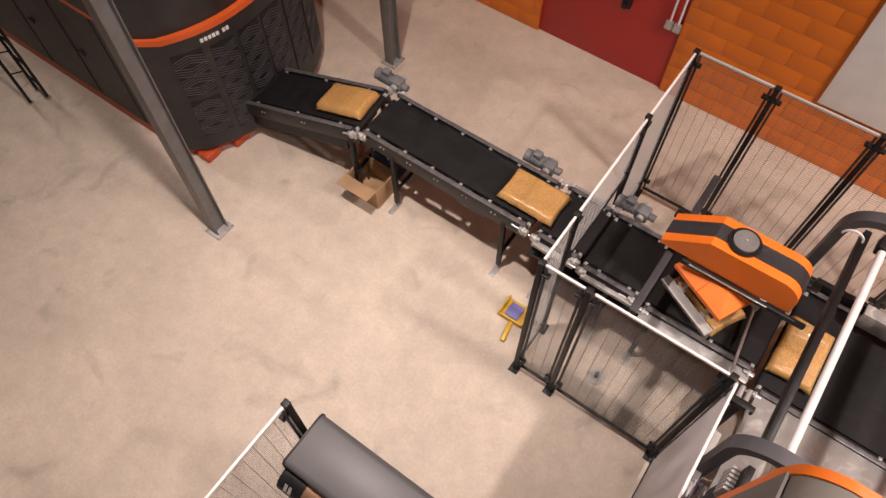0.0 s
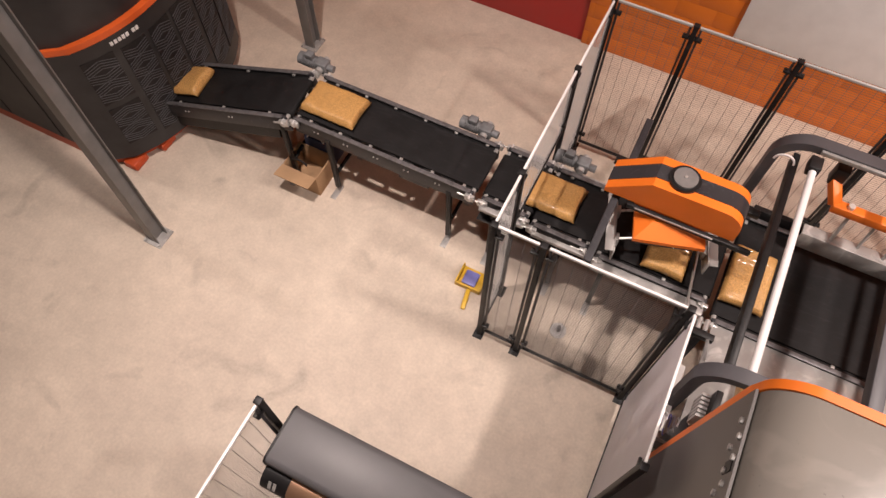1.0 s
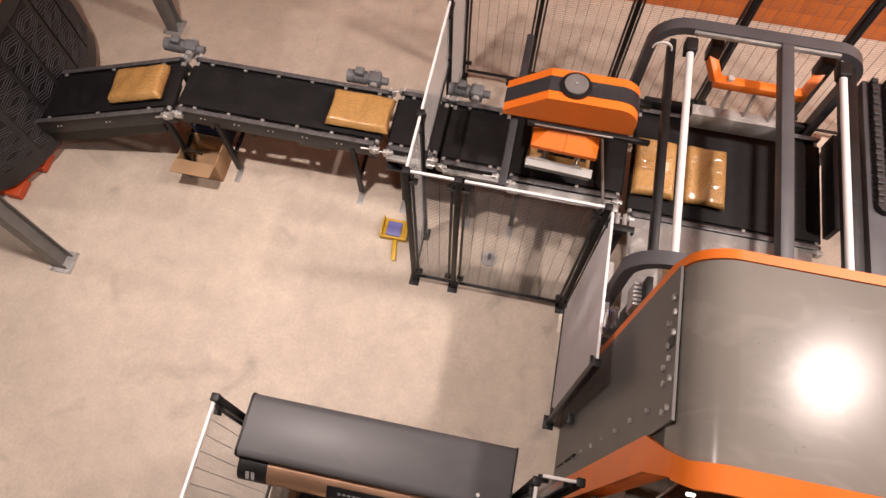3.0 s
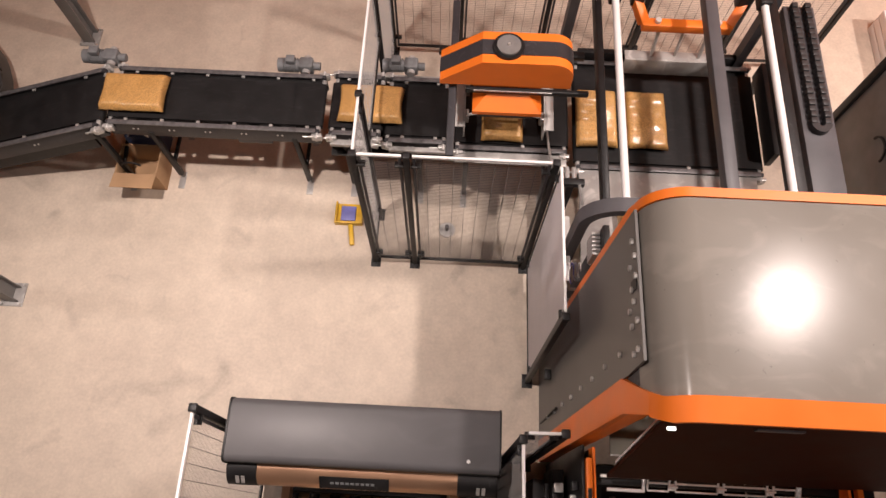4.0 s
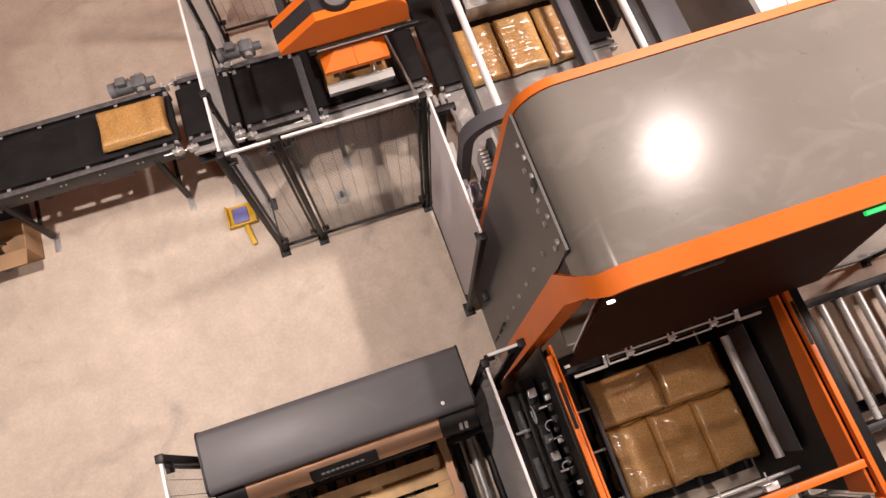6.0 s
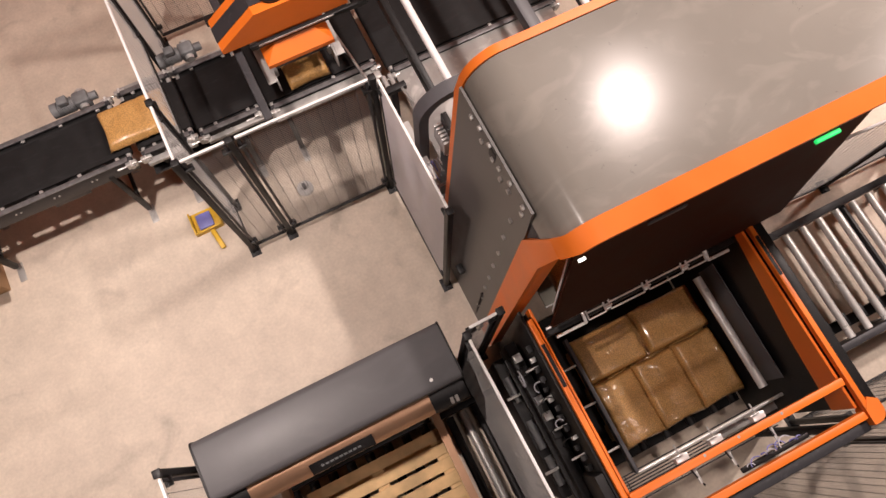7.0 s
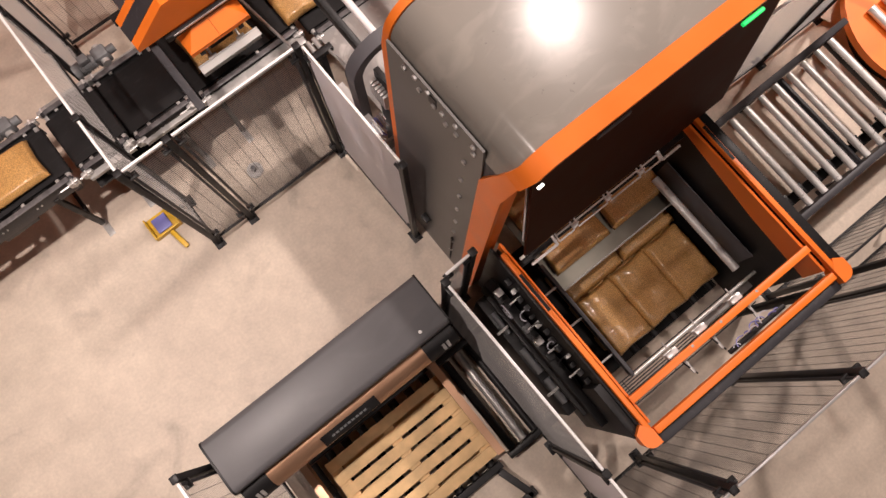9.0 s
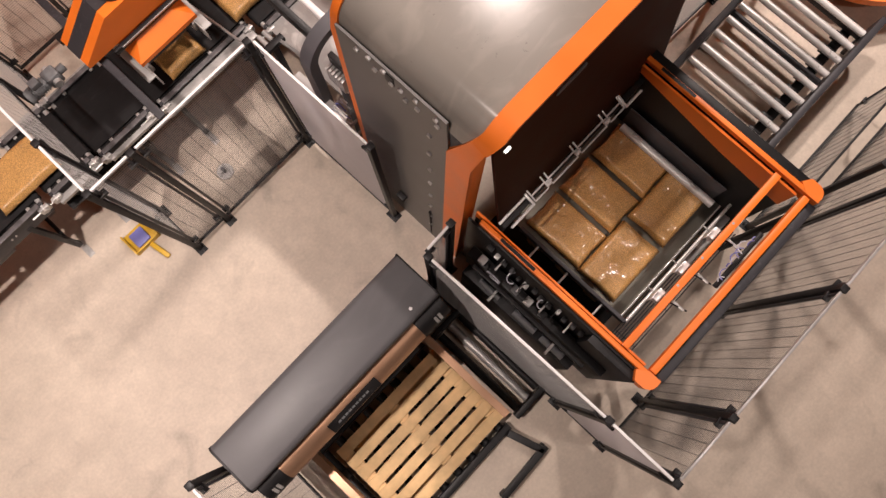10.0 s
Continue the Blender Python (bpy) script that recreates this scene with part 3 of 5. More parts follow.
def turner_head():
    """The turning head: two sloped orange covers and a clamping plate on rods at each side."""
    h = thing("turner_head", (1.07, 1.02, 1.38), "turning clamp head with sloped orange covers and bare clamping plates", "clamp head")
    for a, b, c, d in ((-0.26, -0.14, -0.0015, -0.0015), (0.0015, 0.0015, 0.14, 0.26)):
        # half of a hipped cover: outer edge, ridge edge, ridge edge, outer edge along x
        b_ = bmesh.new()
        lo = [b_.verts.new(v) for v in ((a, -0.27, -0.03), (d, -0.27, -0.03), (d, 0.27, -0.03), (a, 0.27, -0.03))]
        mi = [b_.verts.new(v) for v in ((a, -0.27, 0.01), (d, -0.27, 0.01), (d, 0.27, 0.01), (a, 0.27, 0.01))]
        hi = [b_.verts.new(v) for v in ((b, -0.15, 0.10), (c, -0.15, 0.10), (c, 0.15, 0.10), (b, 0.15, 0.10))]
        for p, q in ((lo, mi), (mi, hi)):
            for k in range(4):
                b_.faces.new((p[k], p[(k + 1) % 4], q[(k + 1) % 4], q[k]))
        b_.faces.new(lo[::-1])
        b_.faces.new(hi)
        bmesh.ops.recalc_face_normals(b_, faces=b_.faces)
        part("cover", b_, ORANGE, h, "sloped orange cover", local=True)
    part("frame", bx(-0.22, 0.22, -0.2, 0.2, -0.10, -0.032, bevel=0.006), BLACK, h, local=True)
    part("press_pad", bx(-0.105, 0.105, -0.20, 0.20, -0.185, -0.101, bevel=0.006), BLACK, h, "black press pad", local=True)
    for x in (-0.175, 0.175):
        part("pad_arm", bx(x - 0.022, x + 0.022, -0.22, 0.22, -0.16, -0.12, bevel=0.004), DARKGREY, h, local=True)
    jaws = []
    for s in (-1, 1):
        j = new("jaw")
        j.parent = h
        part("plate", bx(-0.27, 0.27, min(s * 0.36, s * 0.372), max(s * 0.36, s * 0.372), -0.36, -0.20, bevel=0.003), PALEGREY, j, "bare clamping plate", local=True)
        part("plate_flange", bx(-0.27, 0.27, min(s * 0.374, s * 0.44), max(s * 0.374, s * 0.44), -0.212, -0.20, bevel=0.003), PALEGREY, j, "bare plate flange", local=True)
        for x in (-0.13, 0.13):
            part("rod", rod(bmesh.new(), (x, s * 0.12, -0.16), (x, s * 0.36, -0.25), 0.011, 10), CHROME, j, local=True)
            part("lug", bx(x - 0.035, x + 0.035, min(s * 0.33, s * 0.36), max(s * 0.33, s * 0.36), -0.31, -0.21, bevel=0.004), STEEL, j, local=True)
        jaws.append((j, s))
    return h, jaws


head, jaws = turner_head()


# ---- row pusher gantry ----
GZ = 1.92
gantry = thing("pusher_gantry", (2.4, 0.7, 0), "grey rounded gantry frame over the row belt with white guide rods", "gantry")
ARCH = [(1.585, 0.0), (1.585, GZ - 0.275)] + arc(1.825, GZ - 0.275, 0.24, 180, 90, 8) + arc(2.915, GZ - 0.275, 0.24, 90, 0, 8) + [(3.155, 0.0)]
for y in (-0.245, 1.73):
    part("arch", prism(bmesh.new(), strip(ARCH, 0.075), "y", y - 0.05, y + 0.05), MIDGREY, gantry, "rounded grey arch")
part("middle_beam", bx(2.49, 2.58, -0.194, 1.679, GZ - 0.10, GZ + 0.004, bevel=0.006), MIDGREY, gantry, "grey middle beam")
part("side_profile", bx(1.70, 1.75, -0.194, 1.679, GZ - 0.24, GZ - 0.13, bevel=0.006), BLACK, gantry, "black cable profile")
part("side_profile", bx(3.03, 3.10, -0.194, 1.679, GZ - 0.30, GZ - 0.13, bevel=0.006), BLACK, gantry, "black cable profile")
for x in (1.835, 2.955):
    part("guide_rod", rod(bmesh.new(), (x, -0.19, GZ - 0.05), (x, 1.5, GZ - 0.05), 0.027, 16), WHITE, gantry, "white guide tube")
    part("rod_block", bx(x - 0.045, x + 0.045, 1.48, 1.60, GZ - 0.10, GZ + 0.0, bevel=0.01), BLACK, gantry)
part("rear_slot", bx(1.85, 2.93, 1.655, 1.678, GZ - 0.045, GZ - 0.01, bevel=0.002), STEEL, gantry, "bright rear strip")
part("belt_rail", bx(1.72, 3.2, 1.69, 1.74, 0.80, 0.98, bevel=0.005), BLACK, gantry, "black rear side rail")
part("cable_hook", prism(bmesh.new(), strip(arc(0, 0, 0.07, 0, 180, 10), 0.012), "y", 0, 0.012), WHITE, gantry, "pale cable loop", local=True).location = (-0.78, 0.75, GZ - 0.02)
for x in (3.285, 3.385):
    for i in range(22):
        y = 0.62 + i * 0.05
        part("chain_link", bx(x - 0.024, x + 0.024, y - 0.023, y + 0.021, GZ - 0.272, GZ - 0.215 + 0.006 * (i % 2), bevel=0.006), NIGHT, gantry)
part("chain_bend", prism(bmesh.new(), strip(arc(3.335, 0.595, 0.05, 180, 360, 8), 0.05), "z", GZ - 0.272, GZ - 0.22), NIGHT, gantry, "dark bend of the cable chain")
part("chain_tray", bx(3.22, 3.46, -0.35, 1.7, GZ - 0.36, GZ - 0.275, bevel=0.004), MIDGREY, gantry, "grey cable tray")
part("tray_post", bx(3.36, 3.42, 1.60, 1.66, 0.0, GZ - 0.36, bevel=0.004), MIDGREY, gantry)
part("tray_post", bx(3.36, 3.42, -0.30, -0.24, 0.0, GZ - 0.36, bevel=0.004), MIDGREY, gantry)


def row_pusher():
    """The sliding pusher: orange bent carrier with a steel push plate."""
    p = thing("row_pusher", (2.5, 1.60, 1.45), "orange bent pusher carrier with a bare steel push plate", "pusher")
    part("carrier", bx(-0.36, 0.36, -0.05, 0.03, 0.0, 0.08, bevel=0.008), ORANGE, p, local=True)
    for s in (-1, 1):
        part("arm", beam(bmesh.new(), (s * 0.34, 0.0, 0.04), (s * 0.43, 0.14, 0.16), 0.075, 0.08, 0.008), ORANGE, p, local=True)
        part("slider", bx(s * 0.42 - 0.05, s * 0.42 + 0.05, 0.10, 0.20, 0.12, 0.30, bevel=0.008), BLACK, p, local=True)
        part("rod", rod(bmesh.new(), (s * 0.2, 0.0, 0.0), (s * 0.2, -0.09, -0.34), 0.014, 10), STEEL, p, local=True)
        part("knob", rod(bmesh.new(), (s * 0.24, -0.01, 0.08), (s * 0.24, -0.01, 0.11), 0.025, 12), CHROME, p, local=True)
    part("push_plate", bx(-0.42, 0.42, -0.12, -0.10, -0.46, -0.27, bevel=0.004), PLATE, p, "bare steel push plate", local=True)
    part("plate_flange", bx(-0.42, 0.42, -0.10, -0.02, -0.29, -0.27, bevel=0.003), PLATE, p, local=True)
    part("mid_rod", rod(bmesh.new(), (0.0, 0.0, 0.0), (0.0, -0.07, -0.33), 0.012, 10), STEEL, p, local=True)
    return p


pusher = row_pusher()

# ---- clutter between turner and tower ----
clampdev = thing("valve_bracket", (1.62, 0.1, 0), "pneumatic valve bracket with cylinders beside the gate", "valve bracket")
part("post", bx(1.50, 1.55, 0.05, 0.10, 0, 1.55, bevel=0.004), BLACK, clampdev)
part("arm", bx(1.42, 1.62, 0.05, 0.10, 1.55, 1.60, bevel=0.004), BLACK, clampdev)
for i in range(3):
    part("cylinder", rod(bmesh.new(), (1.45 + 0.05 * i, 0.11, 1.57), (1.45 + 0.05 * i, 0.20, 1.57), 0.018, 12), STEEL, clampdev)
part("tray", bx(1.50, 1.60, -0.5, 0.04, 1.05, 1.09, bevel=0.01), PALEGREY, clampdev, "pale grey sensor tray")
part("rod", rod(bmesh.new(), (1.54, 0.1, 0.95), (1.40, 1.25, 0.95), 0.012, 10), STEEL, clampdev)
part("hook", rod(bmesh.new(), (1.58, 0.05, 1.60), (1.62, -0.06, 1.50), 0.012, 8), STEEL, clampdev)

# ---- pallet magazine ----
mag = thing("pallet_magazine", (0.2, -2.6, 0), "pallet magazine with a dark satin cover and copper-brown front strip", "pallet magazine")
HZ = 1.55
prof = arc(-1.60, HZ - 0.045, 0.045, 0, 90, 5) + arc(-1.905, HZ - 0.045, 0.045, 90, 180, 5) + [(-1.95, HZ - 0.10), (-1.555, HZ - 0.10)]
part("cover", prism(bmesh.new(), prof, "x", -0.66, 1.05), MAGSHEET, mag, "dark satin sheet cover")
for x in (-0.668, 1.05):
    pr2 = arc(-1.60, HZ - 0.042, 0.05, 0, 90, 5) + arc(-1.905, HZ - 0.042, 0.05, 90, 180, 5) + [(-1.957, HZ - 0.12), (-1.548, HZ - 0.12)]
    part("cover_edge", prism(bmesh.new(), pr2, "x", x, x + 0.012), BLACK, mag, "black cover edge")
part("gap_strip", bx(-0.66, 1.05, -1.95, -1.6, HZ - 0.14, HZ - 0.101, bevel=0), BLACK, mag)
roll = arc(-1.95, HZ - 0.24, 0.12, 88, 215, 10) + [(-1.9, HZ - 0.32), (-1.9, HZ - 0.125)]
part("front_strip", prism(bmesh.new(), roll, "x", -0.47, 0.80), COPPER, mag, "copper-brown front strip")
for a, b in ((-0.66, -0.472), (0.802, 1.05)):
    ends = arc(-1.95, HZ - 0.24, 0.124, 88, 215, 10) + [(-1.9, HZ - 0.325), (-1.9, HZ - 0.122)]
    part("end_cap", prism(bmesh.new(), ends, "x", a, b), BLACK, mag, "black end cap")
badge = bx(-0.07, 0.37, -0.045, 0.045, 0, 0.006, bevel=0.002)
badge.transform(Matrix.Translation((0, -2.035, HZ - 0.148)) @ Matrix.Rotation(radians(43), 4, "X"))
part("badge", badge, BLACK, mag, "small black badge")
for i in range(9):
    u = bx(0.0 + i * 0.032, 0.022 + i * 0.032, -0.008, 0.008, 0.006, 0.008, bevel=0)
    u.transform(Matrix.Translation((0.0, -2.035, HZ - 0.148)) @ Matrix.Rotation(radians(43), 4, "X"))
    part("badge_bar", u, MOTOR, mag, "grey bar on the badge")
for x0 in (-0.60, 0.92):
    for k in range(2):
        u = bx(x0 + k * 0.035, x0 + k * 0.035 + 0.022, -0.03, 0.03, 0, 0.003, bevel=0)
        u.transform(Matrix.Translation((0, -2.045, HZ - 0.155)) @ Matrix.Rotation(radians(48), 4, "X"))
        part("mark_bar", u, PLATE, mag, "pale bar on the end cap")
part("screw_cover", rod(bmesh.new(), (0.86, -1.88, HZ), (0.86, -1.88, HZ + 0.004), 0.012, 12), WHITE, mag)
for x in (-0.57, 0.96):
    part("side_column", bx(x - 0.085, x + 0.085, -1.9, -1.62, 0, HZ - 0.142), BLACK, mag)
for x in (-0.47, 0.80):
    rail = prism(bmesh.new(), [(-1.93, 0.34), (-1.93, 0.46), (-2.92, 0.46)] + arc(-2.92, 0.40, 0.06, 90, -90, 5) + [(-2.2, 0.34)], "x", x - 0.03, x + 0.03)
    part("side_rail", rail, COPPER, mag, "copper-brown side rail")
    part("rail_stand", bx(x - 0.025, x + 0.025, -2.35, -2.28, 0, 0.34, bevel=0.004), BLACK, mag)
part("fork_slot", bx(0.835, 1.03, -2.05, -1.92, 0.55, 1.1), BLACK, mag)

# ---- pallet conveyor between magazine and bay ----
bed = thing("pallet_roller_bed", (0.2, -2.6, 0), "low black pallet roller bed under the magazine", "roller conveyor")
for y in (-2.02, -3.03):
    part("side_frame", bx(-0.55, 0.75, y - 0.03, y + 0.03, 0.0, 0.10, bevel=0.004), BLACK, bed)
for i in range(8):
    x = -0.48 + i * 0.165
    part("roller", rod(bmesh.new(), (x, -2.99, 0.075), (x, -2.06, 0.075), 0.04, 14), BLACK, bed)
part("catch_frame", beam(bmesh.new(), (0.70, -3.06, 0.12), (0.80, -3.38, 0.12), 0.06, 0.06, 0.006), BLACK, bed, "black catch frame")
part("catch_frame", beam(bmesh.new(), (0.81, -3.36, 0.12), (0.30, -3.38, 0.12), 0.06, 0.06, 0.006), BLACK, bed, "black catch frame")
part("catch_foot", bx(0.76, 0.84, -3.40, -3.33, 0, 0.09, bevel=0.004), BLACK, bed)
part("catch_foot", bx(0.28, 0.34, -3.41, -3.35, 0, 0.09, bevel=0.004), BLACK, bed)


def pallet(x, y, z):
    """Flat pallet, 1.14 m along x and 0.80 m along y: top boards, stringers, blocks."""
    p = thing("wooden_pallet", (x, y, z), "empty pine flat pallet with spaced top boards", "pallet", "pallets")
    n, ln = 7, 0.80
    w = 0.09
    for i in range(n):
        yy = -ln / 2 + w / 2 + i * (ln - w) / (n - 1)
        part("board", bx(-0.57, 0.57, yy - w / 2, yy + w / 2, 0.122, 0.144, bevel=0.003), WOOD, p, local=True)
    for xx in (-0.52, 0.0, 0.52):
        part("stringer", bx(xx - 0.05, xx + 0.05, -0.40, 0.40, 0.10, 0.121, bevel=0.002), WOOD, p, local=True)
        for yy in (-0.33, 0.0, 0.33):
            part("block", bx(xx - 0.05, xx + 0.05, yy - 0.07, yy + 0.07, 0.022, 0.099, bevel=0.003), WOOD, p, local=True)
    for yy in (-0.33, 0.0, 0.33):
        part("bottom_board", bx(-0.57, 0.57, yy - 0.05, yy + 0.05, 0.0, 0.021, bevel=0.002), WOOD, p, local=True)
    return p


pallet(0.20, -2.53, 0.116)

# ---- palletiser tower ----
tower = thing("palletiser_tower", (2.5, -1.1, 0), "tall palletiser tower in grey sheet with orange edge bands", "palletiser")
TX0, TX1, TY0, TY1, TZ = 1.60, 4.9, -1.70, -0.76, 3.1
FOOT = 1.53
bend = [(TX0 - 0.005, TZ - 0.26)] + arc(TX0 + 0.21, TZ - 0.20, 0.20, 176, 90, 12) + [(TX1, TZ)]
part("roof_sheet", prism(bmesh.new(), strip(bend, 0.02), "y", TY0, TY1 - 0.02), HOODSHEET, tower, "satin grey curved roof sheet")


def lean(bm):
    """Side plates stand a little wider at the foot."""
    for v in bm.verts:
        v.co.x += (FOOT - TX0) * (1 - min(max(v.co.z / (TZ - 0.2), 0), 1))
    return bm


part("side_plate", lean(prism(bmesh.new(), [(-1.545, 0.0), (TY1 - 0.02, 0.0), (TY1 - 0.02, 2.95), (-1.53, 2.965), (-1.545, 2.70)], "x", TX0 - 0.026, TX0 - 0.012)), SIDEPLATE, tower, "bolted dark side plate")
part("side_wall", lean(bx(TX0 - 0.010, TX0 + 0.03, TY0, TY1 - 0.02, 0.0, TZ - 0.27)), DARKGREY, tower)
lip = [(FOOT - 0.012, 0.0)] + [(x - 0.006, z + 0.006) for x, z in bend]


def band_span(z):
    """Rear and front edge of the orange front band: a visor over the roof's edge, set back down the post."""
    k = min(max((z - 2.62) / (TZ - 0.06 - 2.62), 0), 1)
    f = min(max((z - 2.80) / (TZ - 0.04 - 2.80), 0), 1)
    return -1.545 + (TY0 + 1.545 - 0.002) * k, -1.715 - 0.095 * f


def loft_band(pts, thick):
    """A sheet along the tower's outline whose two edges follow band_span."""
    b_ = bmesh.new()
    rings = []
    n_ = len(pts)
    for i, p in enumerate(pts):
        d = (Vector(pts[min(i + 1, n_ - 1)]) - Vector(pts[max(i - 1, 0)])).normalized()
        nrm = Vector((-d.y, d.x)) * thick / 2
        r_, f_ = band_span(p[1])
        dip = 0.03 if p[1] > TZ - 0.15 else 0.0
        rings.append([b_.verts.new(v) for v in ((p[0] + nrm.x, r_, p[1] + nrm.y), (p[0] + nrm.x, f_, p[1] + nrm.y - dip), (p[0] - nrm.x, f_, p[1] - nrm.y - dip), (p[0] - nrm.x, r_, p[1] - nrm.y))])
    for p, q in zip(rings, rings[1:]):
        for i in range(4):
            b_.faces.new((p[i], p[(i + 1) % 4], q[(i + 1) % 4], q[i]))
    b_.faces.new(rings[0])
    b_.faces.new(rings[-1][::-1])
    bmesh.ops.recalc_face_normals(b_, faces=b_.faces)
    return b_


knee = [(FOOT - 0.016, 0.0), (TX0 - 0.030, 2.62)]
crown = [(x - 0.012, z + 0.008) for x, z in arc(TX0 + 0.21, TZ - 0.20, 0.20, 170, 90, 12)] + [(TX1, TZ + 0.008)]
part("front_band", loft_band(knee + crown, 0.03), ORANGE, tower, "orange front band")
part("rear_band", prism(bmesh.new(), strip(lip, 0.03), "y", TY1 - 0.018, TY1 + 0.03), ORANGE, tower, "orange rear band")
part("front_post", lean(bx(TX0 - 0.012, TX0 + 0.10, TY0 - 0.012, TY0 + 0.06, 0.0, TZ - 0.30)), ORANGE, tower, "orange front post")
part("right_wall", bx(3.55, 3.60, TY0, TY1 - 0.02, 0.0, TZ - 0.03), BLACK, tower)
part("rear_panel", prism(bmesh.new(), [(TY0 + 0.035, TZ - 0.10), (TY0 + 0.02, TZ - 0.10), (-1.86, 1.7), (-1.845, 1.7)], "x", TX0 + 0.13, 2.62), WHITE, tower, "pale panel behind the inner door")
part("rear_lining", prism(bmesh.new(), [(TY0 + 0.035, TZ - 0.10), (TY0 + 0.02, TZ - 0.10), (-1.86, 1.7), (-1.845, 1.7)], "x", 2.622, 3.5), BLACK, tower, "black lining behind the inner door")
inner_door = thing("bay_door", (0, 0, 0), "dark brown sliding door under the tower's front band", "sliding door")
part("leaf", prism(bmesh.new(), [(TY0 - 0.015, TZ - 0.12), (TY0 - 0.035, TZ - 0.12), (-1.93, 1.55), (-1.91, 1.55)], "x", TX0 + 0.11, 3.5), DARKBROWN, inner_door, local=True)
part("ident_plate", bx(2.1, 2.32, TY0 - 0.095, TY0 - 0.085, TZ - 0.30, TZ - 0.26, bevel=0.003), MIDGREY, tower, "grey plate under the band")
part("bay_lamp", bx(TX0 + 0.105, TX0 + 0.145, TY0 - 0.108, TY0 - 0.092, TZ - 0.30, TZ - 0.285, bevel=0.004), WHITEGLOW, tower, "small white bay lamp")
part("status_lamp", bx(2.92, 3.06, TY0 - 0.138, TY0 - 0.116, TZ - 0.07, TZ - 0.045, bevel=0.006), GREENGLOW, tower, "green status lamp")
BOLTS = [(-0.93, 2.90), (-1.015, 2.93), (-1.05, 2.85), (-1.116, 2.93), (-1.165, 2.86), (-1.229, 2.88), (-1.26, 2.81), (-1.332, 2.92), (-1.34, 2.83), (-1.465, 2.91), (-1.475, 2.84)]
BOLTS += [(-1.42 + 0.004 * (i % 2), 2.60 - 0.305 * i) for i in range(8)]
for y, z in BOLTS:
    x = FOOT + (TX0 - FOOT) * min(z / (TZ - 0.2), 1) - 0.026
    part("bolt", rod(bmesh.new(), (x - 0.015, y, z), (x, y, z), 0.016, 6), STEEL, tower, "bright bolt head")
part("latch_hole", bx(TX0 - 0.032, TX0 - 0.027, -1.18, -1.12, 2.84, 2.93, bevel=0), BLACK, tower)
part("seam", bx(FOOT - 0.030, FOOT - 0.012, -1.42, -1.41, 0.1, 0.9, bevel=0), BLACK, tower)
part("handle", bx(FOOT - 0.07, FOOT - 0.02, -1.16, -1.08, 0.62, 0.67, bevel=0.006), BLACK, tower)

# valves and hoses behind the tower's edge
valves = thing("valve_terminal", (1.6, -0.5, 0), "valve terminal with pale hoses behind the tower", "valve terminal")
part("back_plate", bx(1.62, 1.66, -0.66, -0.48, 0.0, 2.1), BLACK, valves)
for i in range(6):
    part("valve", bx(1.565, 1.618, -0.65 + 0.027 * i, -0.63 + 0.027 * i, 1.85, 2.02, bevel=0.004), STEEL, valves)
    part("fitting", rod(bmesh.new(), (1.59, -0.64 + 0.027 * i, 1.82), (1.59, -0.64 + 0.027 * i, 1.85), 0.008, 8), WHITE, valves)
for i in range(5):
    r = 0.05 + 0.012 * i
    h = prism(bmesh.new(), strip(arc(0, 0, r, 200, 480, 14), 0.008), "x", 0, 0.008)
    h.transform(Matrix.Translation((1.57 - 0.01 * i, -0.58 + 0.02 * i, 1.55 - 0.09 * i)))
    part("hose", h, (WHITE, CABLE, BLUE, WHITE, CABLE)[i], valves, "looped hose")
for z in (0.6, 0.95, 1.2):
    part("bracket_rod", rod(bmesh.new(), (1.45, -0.6, z), (1.62, -0.6, z), 0.012, 8), STEEL, valves)

# ---- stacking bay ----
bay = thing("stacking_bay", (2.4, -2.6, 0), "orange-framed stacking bay of the palletiser", "palletiser bay")
BZ = 1.58
for x, s in ((1.60, -1), (3.24, 1)):
    part("side_beam", bx(x - 0.018, x + 0.018, -3.30, -1.82, BZ - 0.05, BZ, bevel=0.004), ORANGE, bay, "orange side beam")
    part("beam_slot", bx(x - 0.012, x + 0.012, -2.3, -2.0, BZ + 0.0005, BZ + 0.003, bevel=0), BLACK, bay)
    xa, xb = sorted((x + s * 0.020, x + s * 0.10))
    if s > 0:
        part("side_wall", bx(xa, xb, -3.26, -1.74, 0.0, BZ - 0.03, bevel=0.006), BLACK, bay)
    else:
        part("side_wall", bx(xb - 0.02, xb, -3.26, -1.74, 0.0, BZ - 0.04, bevel=0.004), BLACK, bay)
        part("corner_wall", bx(xa, xb - 0.021, -3.26, -2.86, 0.0, BZ - 0.05, bevel=0.006), BLACK, bay)
    part("inner_liner", bx(*sorted((x - s * 0.02, x - s * 0.03)), -3.24, -1.76, 0.0, BZ - 0.16, bevel=0), BLACK, bay)
    part("corner_cap", prism(bmesh.new(), [(x - s * 0.02, -3.27), (x - s * 0.02, -3.37)] + arc(x + s * 0.02, -3.30, 0.07, 270, 270 + s * 90, 6) + [(x + s * 0.09, -3.24), (x + s * 0.03, -3.20)], "z", BZ - 0.12, BZ + 0.003), ORANGE, bay, "rounded orange corner")
part("inner_wall", prism(bmesh.new(), [(-1.75, BZ - 0.052), (-3.24, BZ - 0.052), (-3.24, BZ - 0.32), (-2.7, BZ - 0.28), (-1.75, BZ - 0.12)], "x", 3.19, 3.209), ORANGE, bay, "orange inner wall")
